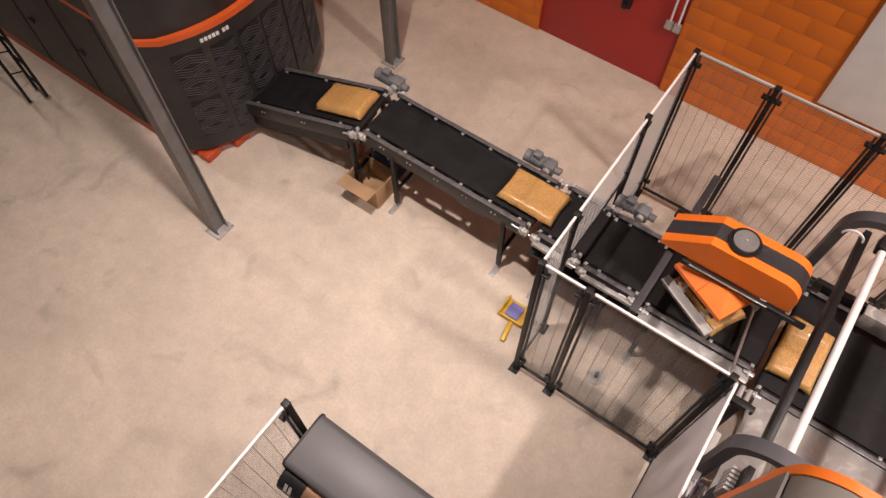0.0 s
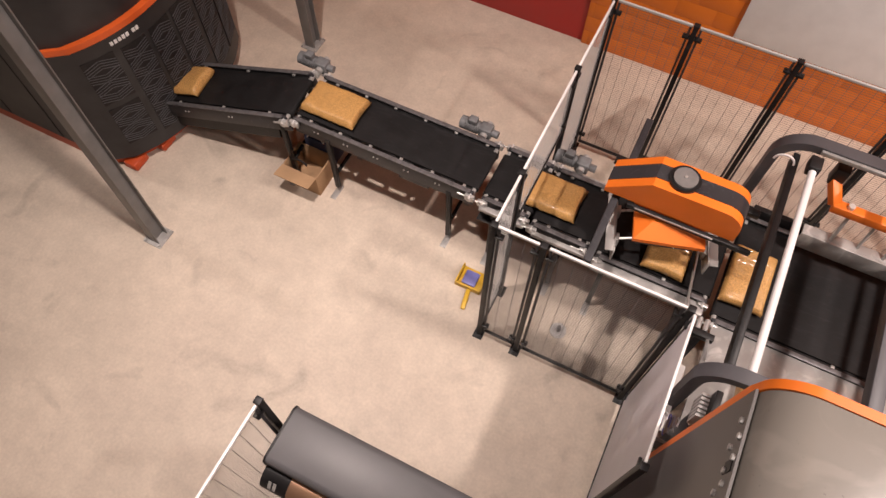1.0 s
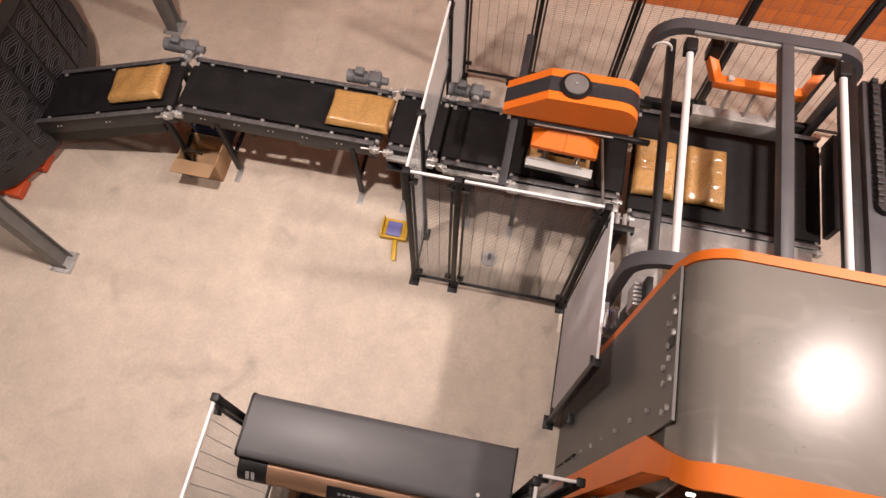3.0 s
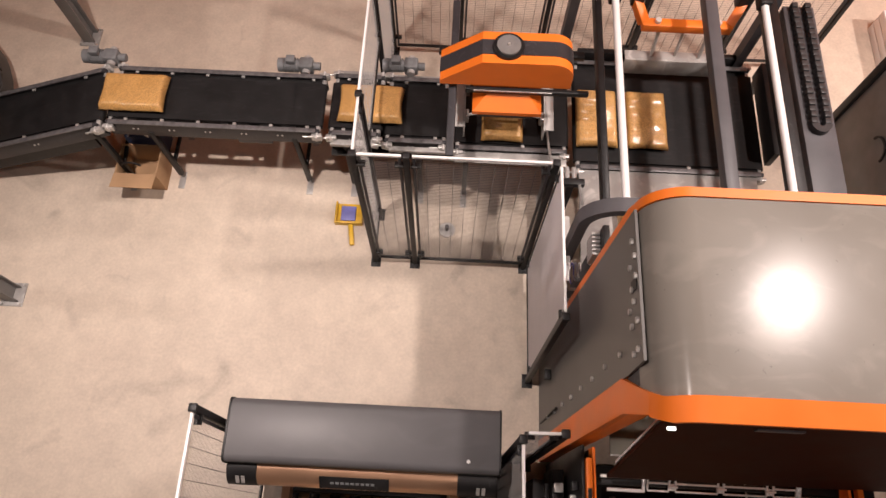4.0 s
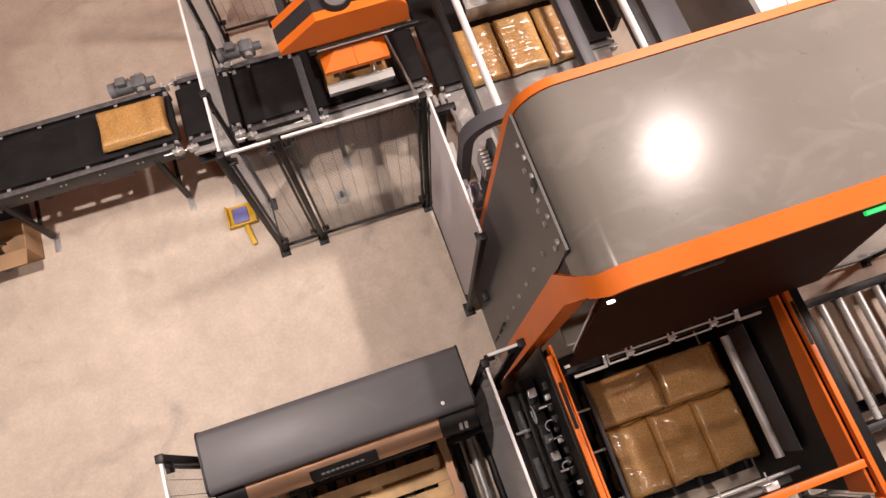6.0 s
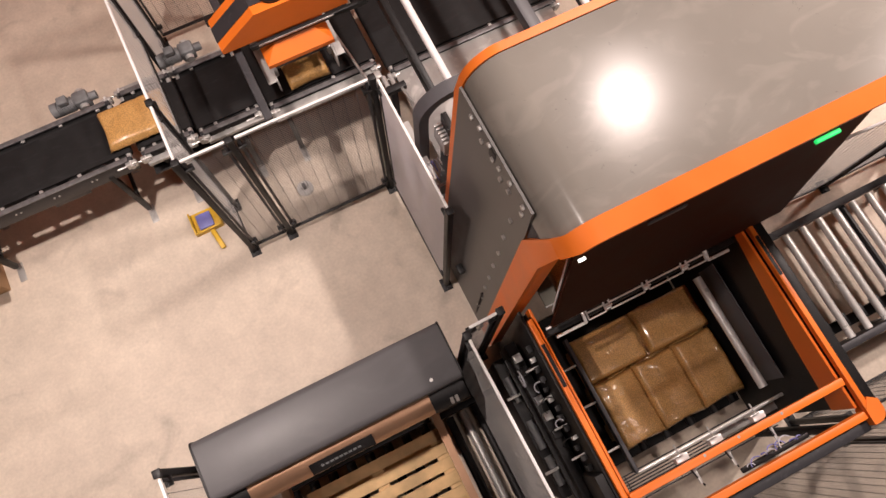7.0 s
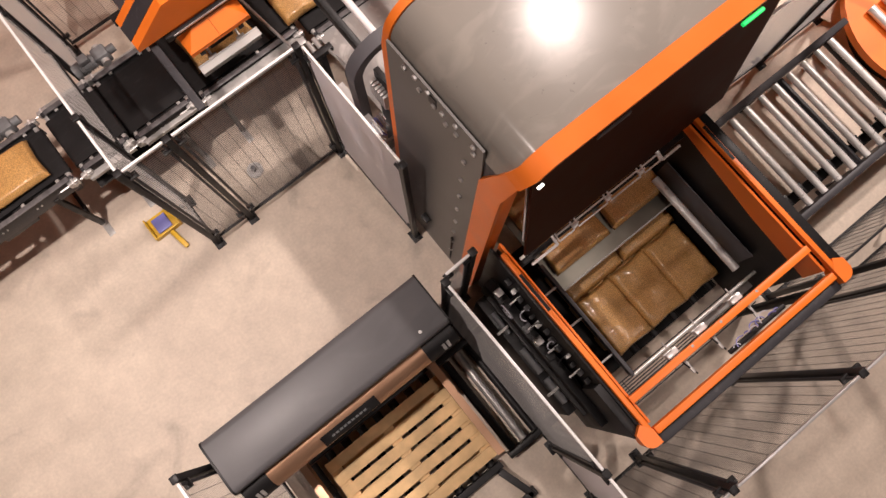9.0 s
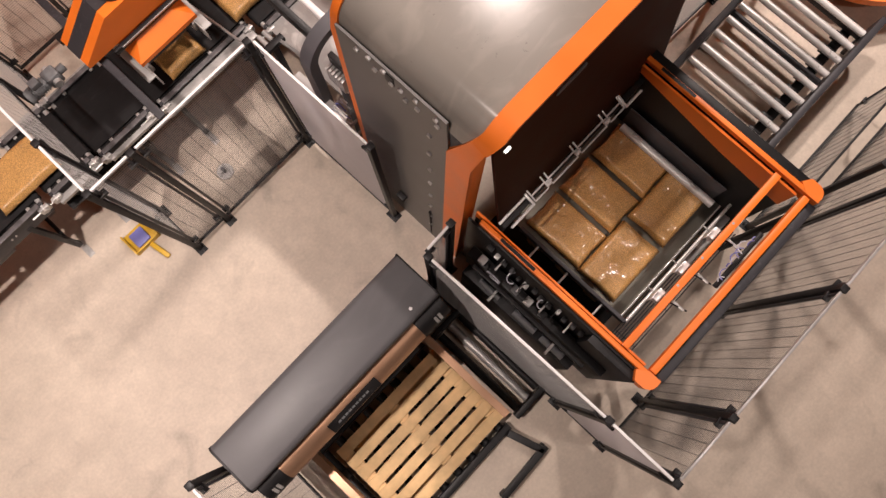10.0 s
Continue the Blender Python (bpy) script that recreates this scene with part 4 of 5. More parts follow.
part("inner_wall", bx(1.631, 1.65, -3.24, -1.75, BZ - 0.22, BZ - 0.052, bevel=0.003), ORANGE, bay, "orange inner wall")
part("front_beam", bx(1.63, 3.21, -3.32, -3.27, BZ - 0.07, BZ - 0.005, bevel=0.006), ORANGE, bay, "orange front beam")
part("front_wall", bx(1.62, 3.22, -3.40, -3.335, BZ - 0.22, BZ - 0.06, bevel=0.006), DARKGREY, bay)
part("sensor_beam", bx(1.63, 3.21, -3.085, -3.035, BZ - 0.05, BZ - 0.015, bevel=0.004), ORANGE, bay, "orange sensor beam")
for x in (1.66, 3.18):
    part("front_leg", bx(x - 0.04, x + 0.04, -3.39, -3.345, 0, BZ - 0.22, bevel=0.006), BLACK, bay)
for x in (2.05, 2.30, 2.62):
    part("sensor", bx(x - 0.045, x + 0.045, -3.03, -2.985, BZ - 0.12, BZ - 0.055, bevel=0.006), CHROME, bay, "bright sensor block")
    part("sensor_plate", bx(x - 0.07, x + 0.02, -2.984, -2.978, BZ - 0.11, BZ - 0.02, bevel=0.002), CHROME, bay, "bright bracket plate")
    part("sensor_arm", bx(x + 0.03, x + 0.05, -3.20, -3.09, BZ - 0.10, BZ - 0.085, bevel=0.003), STEEL, bay)
    part("sensor_cable", rod(bmesh.new(), (x + 0.01, -3.09, BZ - 0.06), (x + 0.06, -3.22, BZ - 0.12), 0.006, 8), BLACK, bay)
    part("sensor_pin", rod(bmesh.new(), (x, -3.0, BZ - 0.09), (x, -2.92, BZ - 0.09), 0.006, 8), STEEL, bay)
    part("beam_screw", rod(bmesh.new(), (x + 0.12, -3.05, BZ - 0.02), (x + 0.12, -3.05, BZ - 0.014), 0.01, 8), STEEL, bay)
rng = random.Random(4)
for i in range(9):
    h = prism(bmesh.new(), strip(arc(0, 0, rng.uniform(0.02, 0.05), rng.uniform(0, 60), rng.uniform(110, 200), 12), 0.006), "z", 0, 0.007)
    h.transform(Matrix.Translation((2.42 + 0.045 * i, -3.25 + rng.uniform(-0.015, 0.03), BZ - 0.10 + rng.uniform(0, 0.05))) @ Matrix.Rotation(rng.uniform(-0.9, 0.9), 4, "X"))
    part("loose_cable", h, BLUE if i % 3 else CABLE, bay, "looped blue and pale cable")
part("cable_trunk", bx(2.36, 2.86, -3.268, -3.235, BZ - 0.13, BZ - 0.10, bevel=0.006), BLACK, bay)
part("back_rail", bx(1.652, 3.188, -1.96, -1.92, 1.36, 1.39, bevel=0.003), BLACK, bay)
# folding guard bars along the back of the bay: end rods, three double-rod flaps, hinge blocks
GY, GZB = -1.94, 1.42
for a, b, dy, dz in ((1.70, 1.97, 0.03, 0.0), (1.74, 1.97, -0.05, 0.0), (2.94, 3.10, -0.05, 0.0)):
    part("guard_bar", rod(bmesh.new(), (a, GY + dy, GZB + dz), (b, GY + dy, GZB + dz), 0.011, 10), POLISHED, bay, "bright guard bar")
for x in (1.965, 2.935):
    part("crank", beam(bmesh.new(), (x, GY - 0.055, GZB), (x, GY + 0.045, GZB + 0.04), 0.02, 0.022, 0.003), POLISHED, bay, "bright crank")
for a, b in ((1.99, 2.125), (2.165, 2.43), (2.465, 2.735), (2.775, 2.92)):
    for dy, dz in ((-0.045, 0.0), (0.0, 0.02), (0.055, 0.045)):
        part("guard_bar", rod(bmesh.new(), (a, GY + dy, GZB + dz), (b, GY + dy, GZB + dz), 0.0065, 8), POLISHED, bay, "bright guard bar")
    for x in (a, b):
        part("guard_bracket", beam(bmesh.new(), (x, GY - 0.04, GZB), (x, GY + 0.055, GZB + 0.05), 0.012, 0.014, 0.002), POLISHED, bay)
for x in (2.145, 2.447, 2.755):
    part("hinge_block", bx(x - 0.018, x + 0.018, GY - 0.04, GY + 0.0, GZB - 0.02, GZB + 0.022, bevel=0.004), POLISHED, bay, "bright hinge block")
    part("hinge_pin", rod(bmesh.new(), (x - 0.03, GY - 0.02, GZB + 0.03), (x + 0.03, GY - 0.02, GZB + 0.03), 0.007, 8), POLISHED, bay)
part("side_bar", bx(1.90, 1.93, -3.06, -2.0, 0.76, 0.84, bevel=0.005), MIDGREY, bay, "grey side alignment bar")
part("side_sheet", bx(3.168, 3.178, -2.95, -2.0, 0.66, 0.95, bevel=0.002), MIDGREY, bay, "bare alignment sheet")
for y in (-2.2, -2.5, -2.85):
    part("bar_pin", rod(bmesh.new(), (1.70, y, 0.80), (1.90, y, 0.80), 0.009, 8), STEEL, bay)
part("front_bar", rod(bmesh.new(), (1.93, -3.07, 0.78), (3.18, -3.07, 0.78), 0.013, 12), CHROME, bay, "bright front bar")
part("front_shelf", bx(2.55, 3.14, -3.16, -3.09, 0.66, 0.675, bevel=0.004), PLATE, bay, "bare front sheet")
for x in (2.18, 2.40, 2.62, 2.84, 3.02):
    part("support_roller", rod(bmesh.new(), (x, -3.02, 0.30), (x, -2.93, 0.30), 0.035, 14), BLACK, bay)
part("long_roller", rod(bmesh.new(), (3.10, -2.97, 0.74), (3.10, -2.03, 0.74), 0.034, 16), CHROME, bay, "bright long roller")
part("floor_pan", bx(1.68, 3.18, -3.06, -1.72, 0.0, 0.03, bevel=0), BLACK, bay)
# added bars, about half coverage, darken the floor at the bay front
grate = bmesh.new()
for i in range(10):
    rod(grate, (1.66, -3.31 + i * 0.023, 0.42), (3.18, -3.31 + i * 0.023, 0.42), 0.0055, 6)
for x in (1.9, 2.3, 2.7, 3.1):
    rod(grate, (x, -3.31, 0.428), (x, -3.10, 0.428), 0.004, 6)
part("grate", grate, DARKGREY, bay, "dark wire grate added to dim the floor")
# drive line along the outer side
drive = thing("drive_line", (1.45, -2.5, 0), "dark drive line with shafts and cylinders beside the bay", "drive unit")
part("base_beam", bx(1.36, 1.50, -3.0, -1.9, 0.0, 0.72, bevel=0.006), BLACK, drive)
part("top_beam", bx(1.44, 1.52, -3.15, -1.86, 0.74, 1.12, bevel=0.008), BLACK, drive)
for y0, y1, r in ((-2.25, -2.05, 0.022), (-2.62, -2.40, 0.028), (-2.90, -2.68, 0.03)):
    part("shaft", rod(bmesh.new(), (1.40, y0, 0.78), (1.40, y1, 0.78), r, 14), MOTOR, drive)
for y in (-2.2, -2.78):
    part("tee_bar", rod(bmesh.new(), (1.32, y, 0.82), (1.50, y, 0.82), 0.011, 8), CHROME, drive)
    part("tee_post", rod(bmesh.new(), (1.40, y, 0.72), (1.40, y, 0.83), 0.011, 8), CHROME, drive)
for i, y in enumerate((-1.98, -2.08, -2.3, -2.42, -2.55)):
    part("block", bx(1.45, 1.51, y - 0.03, y + 0.03, 1.121, 1.16 + 0.02 * (i % 2), bevel=0.006), (STEEL, BLACK, MOTOR)[i % 3], drive)
rng = random.Random(11)
for i in range(13):
    y = -2.82 + i * 0.07
    z = 1.28 + rng.uniform(-0.06, 0.10)
    w = rng.uniform(0.012, 0.026)
    part("fitting", bx(1.515, 1.555, y - w, y + w, z, z + rng.uniform(0.03, 0.07), bevel=0.005), (BLACK, NIGHT, BLACK, STEEL)[i % 4], drive)
    if i % 3 == 1:
        part("stud", rod(bmesh.new(), (1.46, y + 0.02, z + 0.02), (1.555, y + 0.02, z + 0.02), 0.007, 8), CHROME, drive)
for i in range(5):
    h = prism(bmesh.new(), strip(arc(0, 0, 0.03 + 0.012 * (i % 3), 20, 230, 12), 0.007), "z", 0, 0.007)
    h.transform(Matrix.Translation((1.50, -2.1 - 0.13 * i, 1.30 + 0.03 * (i % 2))) @ Matrix.Rotation(0.5 * i - 1, 4, "X"))
    part("hose", h, (BLACK, CABLE)[i % 2], drive, "short looped hose")
part("rail", bx(1.40, 1.43, -3.02, -1.95, 1.02, 1.06, bevel=0.004), BLACK, drive)
part("coil", prism(bmesh.new(), strip(arc(0, 0, 0.06, 0, 300, 14), 0.008), "x", 0, 0.01), CABLE, drive, "pale cable loop", local=True).location = (-0.02, 0.38, 1.16)
# roller stubs between the fence and the magazine
stub = thing("roller_bridge", (1.1, -2.5, 0), "dark roller bridge between magazine and bay", "roller conveyor")
for i in range(3):
    x = 0.90 + i * 0.12
    part("roller", rod(bmesh.new(), (x, -2.98, 0.12), (x, -2.1, 0.12), 0.035, 14), BLACK if i != 1 else STEEL, stub)
for y in (-2.06, -3.02):
    part("side_frame", bx(0.84, 1.34, y - 0.025, y + 0.025, 0.0, 0.17, bevel=0.004), BLACK, stub)

# ---- outfeed rollers ----
out = thing("outfeed_roller_conveyor", (4.6, -2.5, 0), "outfeed roller conveyor with bright steel rollers in dark frames", "roller conveyor")
for x in (3.9, 4.7, 5.3):
    part("cross_member", bx(x - 0.03, x + 0.03, -2.999, -2.031, 0.36, 0.42, bevel=0.004), DARKGREY, out)
for y in (-2.0, -3.03):
    part("side_frame", bx(3.45, 5.45, y - 0.03, y + 0.03, 0.34, 0.56, bevel=0.005), DARKGREY, out)
for i in range(11):
    x = 3.55 + i * 0.168
    part("roller", rod(bmesh.new(), (x, -2.99, 0.52), (x, -2.04, 0.52), 0.030, 16), CHROME, out, "bright steel roller")
    part("bearing_block", bx(x + 0.06, x + 0.10, -2.90, -2.80, 0.36, 0.46, bevel=0.006), BLACK, out)
for x in (3.55, 4.5, 5.38):
    for y in (-2.0, -3.03):
        part("leg", bx(x - 0.03, x + 0.03, y - 0.03, y + 0.03, 0, 0.34, bevel=0.004), DARKGREY, out)
part("chain_guard", bx(3.50, 5.40, -2.93, -2.84, 0.30, 0.35, bevel=0.004), BLACK, out)
part("drive_motor", rod(bmesh.new(), (3.64, -3.08, 0.42), (3.64, -3.26, 0.42), 0.05, 18), MOTOR, out, "grey drive motor")
part("drive_box", bx(3.58, 3.70, -3.13, -3.065, 0.35, 0.50, bevel=0.01), STEEL, out)
part("stop_bar", rod(bmesh.new(), (3.46, -2.94, 0.60), (3.46, -2.1, 0.60), 0.014, 10), STEEL, out)
for y in (-2.2, -2.75):
    part("stop_pin", rod(bmesh.new(), (3.42, y, 0.62), (3.54, y, 0.62), 0.010, 8), CHROME, out)
part("knob", rod(bmesh.new(), (3.42, -2.45, 0.60), (3.42, -2.45, 0.70), 0.045, 14), BLACK, out, "black knob")
# wrapper turntable
table = thing("wrapper_turntable", (6.25, -2.4, 0), "orange round wrapper turntable with bright rollers", "turntable")
part("disc", rod(bmesh.new(), (6.25, -2.4, 0.36), (6.25, -2.4, 0.44), 0.80, 48), ORANGE, table, "orange disc")
part("base", rod(bmesh.new(), (6.25, -2.4, 0.0), (6.25, -2.4, 0.36), 0.55, 32), BLACK, table)
for i in range(6):
    x = 5.75 + i * 0.18
    part("roller", rod(bmesh.new(), (x, -2.75, 0.49), (x, -2.05, 0.49), 0.04, 14), CHROME, table, "bright steel roller")
# fences and guard beside the outfeed
for x, y in ((3.78, -1.72), (4.95, -1.78), (5.7, -1.78)):
    fence_post(x, y)
fence_panel((3.81, -1.73), (4.92, -1.78), "pale wire-mesh safety fence panel beside the outfeed")
fence_panel((4.98, -1.78), (5.67, -1.78), "pale wire-mesh safety fence panel beside the outfeed")
fence_panel((3.75, -3.71), (5.6, -3.71), "wire-mesh safety fence panel behind the outfeed", rail=STEEL)
for x, y in ((5.63, -3.71), (3.48, -3.42)):
    fence_post(x, y)
fence_panel((3.51, -3.42), (5.0, -3.42), "low dark-framed mesh guard beside the outfeed", z0=0.1, z1=0.9, rail=BLACK)

# ---- sheet door and panels behind the tower ----
cab = thing("sheet_door", (4.24, 0.5, 0), "tall grey sheet door on a black post behind the tower", "door panel")
part("leaf", bx(4.22, 4.27, -0.6, 1.44, 0.05, 1.33, bevel=0.006), COLUMN, cab, "grey sheet leaf")
part("post", bx(4.19, 4.265, 1.443, 1.52, 0.0, 1.45, bevel=0.006), BLACK, cab, "black post")
part("post", bx(4.215, 4.275, -0.665, -0.602, 0.0, 1.40, bevel=0.006), BLACK, cab, "black post")
# loop-shaped shadow on the leaf, modelled as a thin black arc
part("loop_shadow", prism(bmesh.new(), strip(arc(0, 0, 0.11, 0, 180, 10), 0.016), "x", 0, 0.016), BLACK, cab, "black loop standing in for a faint cast shadow", local=True).location = (-0.037, 0.35, 0.95)
stack = thing("panel_stack", (5.3, 1.4, 0), "low stack of white sheet panels lying on the floor", "panels")
for i in range(5):
    for k in range(2):
        for j in range(3):
            part("panel", bx(5.04 + k * 0.31, 5.34 + k * 0.31, 0.0 + i * 0.59, 0.575 + i * 0.59, 0.10 * j, 0.097 + 0.10 * j, bevel=0.01), WHITE, stack)

# ---- wall fittings ----
board = thing("wall_board", (1.85, WALLY, 0.8), "plain white board on the orange wall", "board")
part("panel", bx(1.04, 2.66, WALLY - 0.03, WALLY - 0.002, 0.80, 2.4, bevel=0.004), WHITE, board)
sock = thing("wall_socket", (-0.55, WALLY, 0.9), "grey wall sockets with conduits on the orange wall", "socket")
for x in (-0.60, -0.51):
    part("socket", bx(x - 0.04, x + 0.04, WALLY - 0.05, WALLY - 0.002, 0.86, 0.96, bevel=0.01), STEEL, sock)
    part("conduit", rod(bmesh.new(), (x, WALLY - 0.02, 0.96), (x, WALLY - 0.02, 3.2), 0.012, 8), WHITE, sock, "pale conduit")

# ---- bagging machine ----
bagger = thing("bagging_machine", (-5.3, 1.0, 0), "large anthracite bagging machine with bowed mesh front and orange band", "bagging machine")


def bow(off, n=16):
    """Plan outline of the bowed front, from the near corner round to the far one."""
    pts = []
    for i in range(n + 1):
        y = -0.03 + 2.13 * i / n
        s = (y - 1.035) / 1.065
        pts.append((-3.68 - 0.36 * abs(s) ** 2.4 - 0.16 * max(abs(s) - 0.9, 0) * 10 * 0.5 + off, y))
    return pts


def machine_block(z0, z1, off, back=-8.6):
    f = bow(off)
    return prism(bmesh.new(), [(back, -0.03)] + f + [(back, 2.10)], "z", z0, z1)


part("housing", machine_block(0.14, 1.60, 0.0), NIGHT, bagger, "anthracite sheet housing")
part("base", machine_block(0.0, 0.139, -0.11), REDBAND, bagger, "red-orange base")
part("orange_band", machine_block(1.601, 1.66, 0.01), REDORANGE, bagger, "orange band round the top")
part("upper_body", machine_block(1.661, 2.6, -0.05), NIGHT, bagger)
# glare on the machine's top, put into a pale sheet's colour
part("glare_panel", prism(bmesh.new(), [(-4.6, 0.62), (-3.9, 0.62), (-3.85, 1.3), (-4.6, 1.3)], "z", 2.60, 2.61), PALEGREY, bagger, "pale top sheet standing in for glare")
front = bow(0.004, 48)


def front_at(s):
    i = min(int(s), len(front) - 2)
    a, b = Vector(front[i]), Vector(front[i + 1])
    p = a + (b - a) * (s - i)
    d = (b - a).normalized()
    return p, math.atan2(d.y, d.x)


def mesh_window(s0, s1, z0, z1, name="vent_panel"):
    """A dark perforated panel following the bow, with slanted ribs standing proud."""
    p, a = front_at(s0)
    q, _ = front_at(s1)
    d = (q - p)
    w = part(name, beam(bmesh.new(), (*p, (z0 + z1) / 2), (*q, (z0 + z1) / 2), 0.01, z1 - z0, 0), BLACK, bagger, "black patterned vent panel")
    b = bmesh.new()
    n = Vector((d.y, -d.x, 0)).normalized() * 0.007
    cols, rows_ = max(int(d.length / 0.12), 1), max(int((z1 - z0) / 0.12), 1)
    du, dz = 1 / cols, (z1 - z0 - 0.05) / rows_
    for i in range(cols):
        for j in range(rows_):
            rise = 0.045 if (i + j) % 2 else -0.045
            for k in range(4):
                z = z0 + dz * (j + k / 4) + 0.025
                e0, e1 = p + d * (du * i + 0.01), p + d * (du * (i + 1) - 0.01)
                beam(b, Vector((*e0, z - rise / 2)) + n, Vector((*e1, z + rise / 2)) + n, 0.005, 0.006)
    r = part("vent_ribs", b, MIDGREY, bagger)
    r["kind"] = "stuff"
    return w


for s0, s1, z0, z1 in ((3.5, 9.5, 0.35, 0.85), (3.5, 9.5, 0.92, 1.45), (11, 16.5, 0.30, 1.42), (17.5, 23, 0.62, 1.42), (24, 29.5, 0.62, 1.42), (31, 37, 0.35, 1.42), (38, 44, 0.35, 1.42)):
    mesh_window(s0, s1, z0, z1)
for i in range(7):
    p, a = front_at(10 + i * 0.85 + (0.6 if i > 4 else 0))
    u = bx(-0.014, 0.014, -0.004, 0.004, -0.018, 0.018, bevel=0)
    u.transform(Matrix.Translation((*p, 1.52)) @ Matrix.Rotation(a, 4, "Z"))
    part("mark_bar", u, WHITE, bagger, "pale bar of the machine's marking")
for x in (-4.75, -5.45, -6.3):
    part("door_gap", bx(x - 0.012, x + 0.012, -0.036, -0.0285, 0.16, 1.58, bevel=0), BLACK, bagger)
for x in (-5.3, -6.1):
    part("door_handle", bx(x - 0.05, x + 0.05, -0.055, -0.037, 0.85, 0.89, bevel=0.005), BLACK, bagger)
for x, y in ((-4.0, 0.12), (-3.9, 0.45)):
    part("foot_block", bx(x - 0.06, x + 0.10, y - 0.10, y + 0.10, 0.0, 0.10, bevel=0.02), REDBAND, bagger, "scuffed red foot block")

mast = thing("lattice_mast", (-6.15, -0.42, 0), "black lattice mast standing by the bagging machine", "mast")
for dx, dy in ((0.07, 0.05), (-0.12, 0.05), (-0.02, -0.12)):
    part("tube", rod(bmesh.new(), (-6.15 + dx, -0.42 + dy, 0.01), (-6.15 + dx, -0.42 + dy, 3.0), 0.018, 10), BLACK, mast)
    part("foot", rod(bmesh.new(), (-6.15 + dx, -0.42 + dy, 0.0), (-6.15 + dx, -0.42 + dy, 0.012), 0.04, 14), STEEL, mast)
for i in range(9):
    z = 0.15 + i * 0.3
    part("brace", rod(bmesh.new(), (-6.08, -0.37, z), (-6.27, -0.37, z + 0.15), 0.009, 6), BLACK, mast)
    part("brace", rod(bmesh.new(), (-6.27, -0.37, z + 0.15), (-6.17, -0.54, z + 0.3), 0.009, 6), BLACK, mast)

# ---- small things under the conveyor ----
crate = thing("cardboard_box", (-2.27, 0.75, 0), "open brown cardboard box under the conveyor", "box")
for a in ((-2.46, -2.07, 0.62, 0.63), (-2.46, -2.07, 0.93, 0.94), (-2.46, -2.45, 0.631, 0.929), (-2.08, -2.07, 0.631, 0.929)):
    part("wall", bx(*a, 0.0, 0.30, bevel=0.001), CARD, crate)
part("bottom", bx(-2.449, -2.081, 0.631, 0.929, 0.0, 0.008, bevel=0), CARD, crate)
part("flap", prism(bmesh.new(), [(0.62, 0.30), (0.62, 0.306), (0.47, 0.33), (0.47, 0.324)], "x", -2.46, -2.07), CARD, crate, "open flap")
part("hose", prism(bmesh.new(), strip(arc(-2.27, 0.34, 0.10, 150, 30, 8), 0.014), "y", 0.66, 0.674), BLACK, crate)
grip = thing("plastic_bin", (-2.25, 0.80, 0.0), "dark blue bin with a bright bail handle", "bin")
part("bin", bx(-2.40, -2.12, 0.945, 1.2, 0.0, 0.42, bevel=0.02), mat("navy_plastic", (0.02, 0.03, 0.07), 0.5), grip)
part("handle", prism(bmesh.new(), strip([(-2.36, 0.40), (-2.33, 0.47), (-2.19, 0.47), (-2.16, 0.40)], 0.016), "y", 0.95, 0.966), STEEL, grip, "bright bail handle")
pan = thing("dustpan", (-0.27, 0.42, 0), "yellow dustpan with a blue insert lying on the floor", "dustpan")
part("tray", bx(-0.42, -0.16, 0.34, 0.56, 0.0, 0.012, bevel=0.004), YELLOW, pan)
for a in ((-0.42, -0.405, 0.34, 0.56), (-0.175, -0.16, 0.34, 0.56), (-0.404, -0.176, 0.34, 0.355)):
    part("rim", bx(*a, 0.0121, 0.07, bevel=0.004), YELLOW, pan)
part("insert", bx(-0.37, -0.23, 0.38, 0.53, 0.0125, 0.035, bevel=0.01), BLUE, pan, "blue insert")
part("handle", beam(bmesh.new(), (-0.27, 0.34, 0.03), (-0.235, 0.13, 0.03), 0.045, 0.03, 0.012), YELLOW, pan, "yellow grip")
part("brush_block", beam(bmesh.new(), (-0.15, 0.42, 0.05), (-0.05, 0.46, 0.05), 0.05, 0.05, 0.015), BLACK, pan)


# ---- hanging hall lamps, out of view; far-east and south house added fills ----
for x, y in ((4.55, 0.55), (9.2, -0.6), (-1.45, -0.8), (-8.0, -0.25), (2.4, -5.6)):
    hl = thing("high_bay_lamp", (x, y, 8.5), "unseen round dark high-bay lamp hanging from the ceiling", "lamp", "hall lamps")
    part("housing", rod(bmesh.new(), (x, y, 8.58), (x, y, 8.8), 0.30, 24), BLACK, hl)
    part("cord", rod(bmesh.new(), (x, y, 8.8), (x, y, 9.0), 0.015, 8), BLACK, hl)


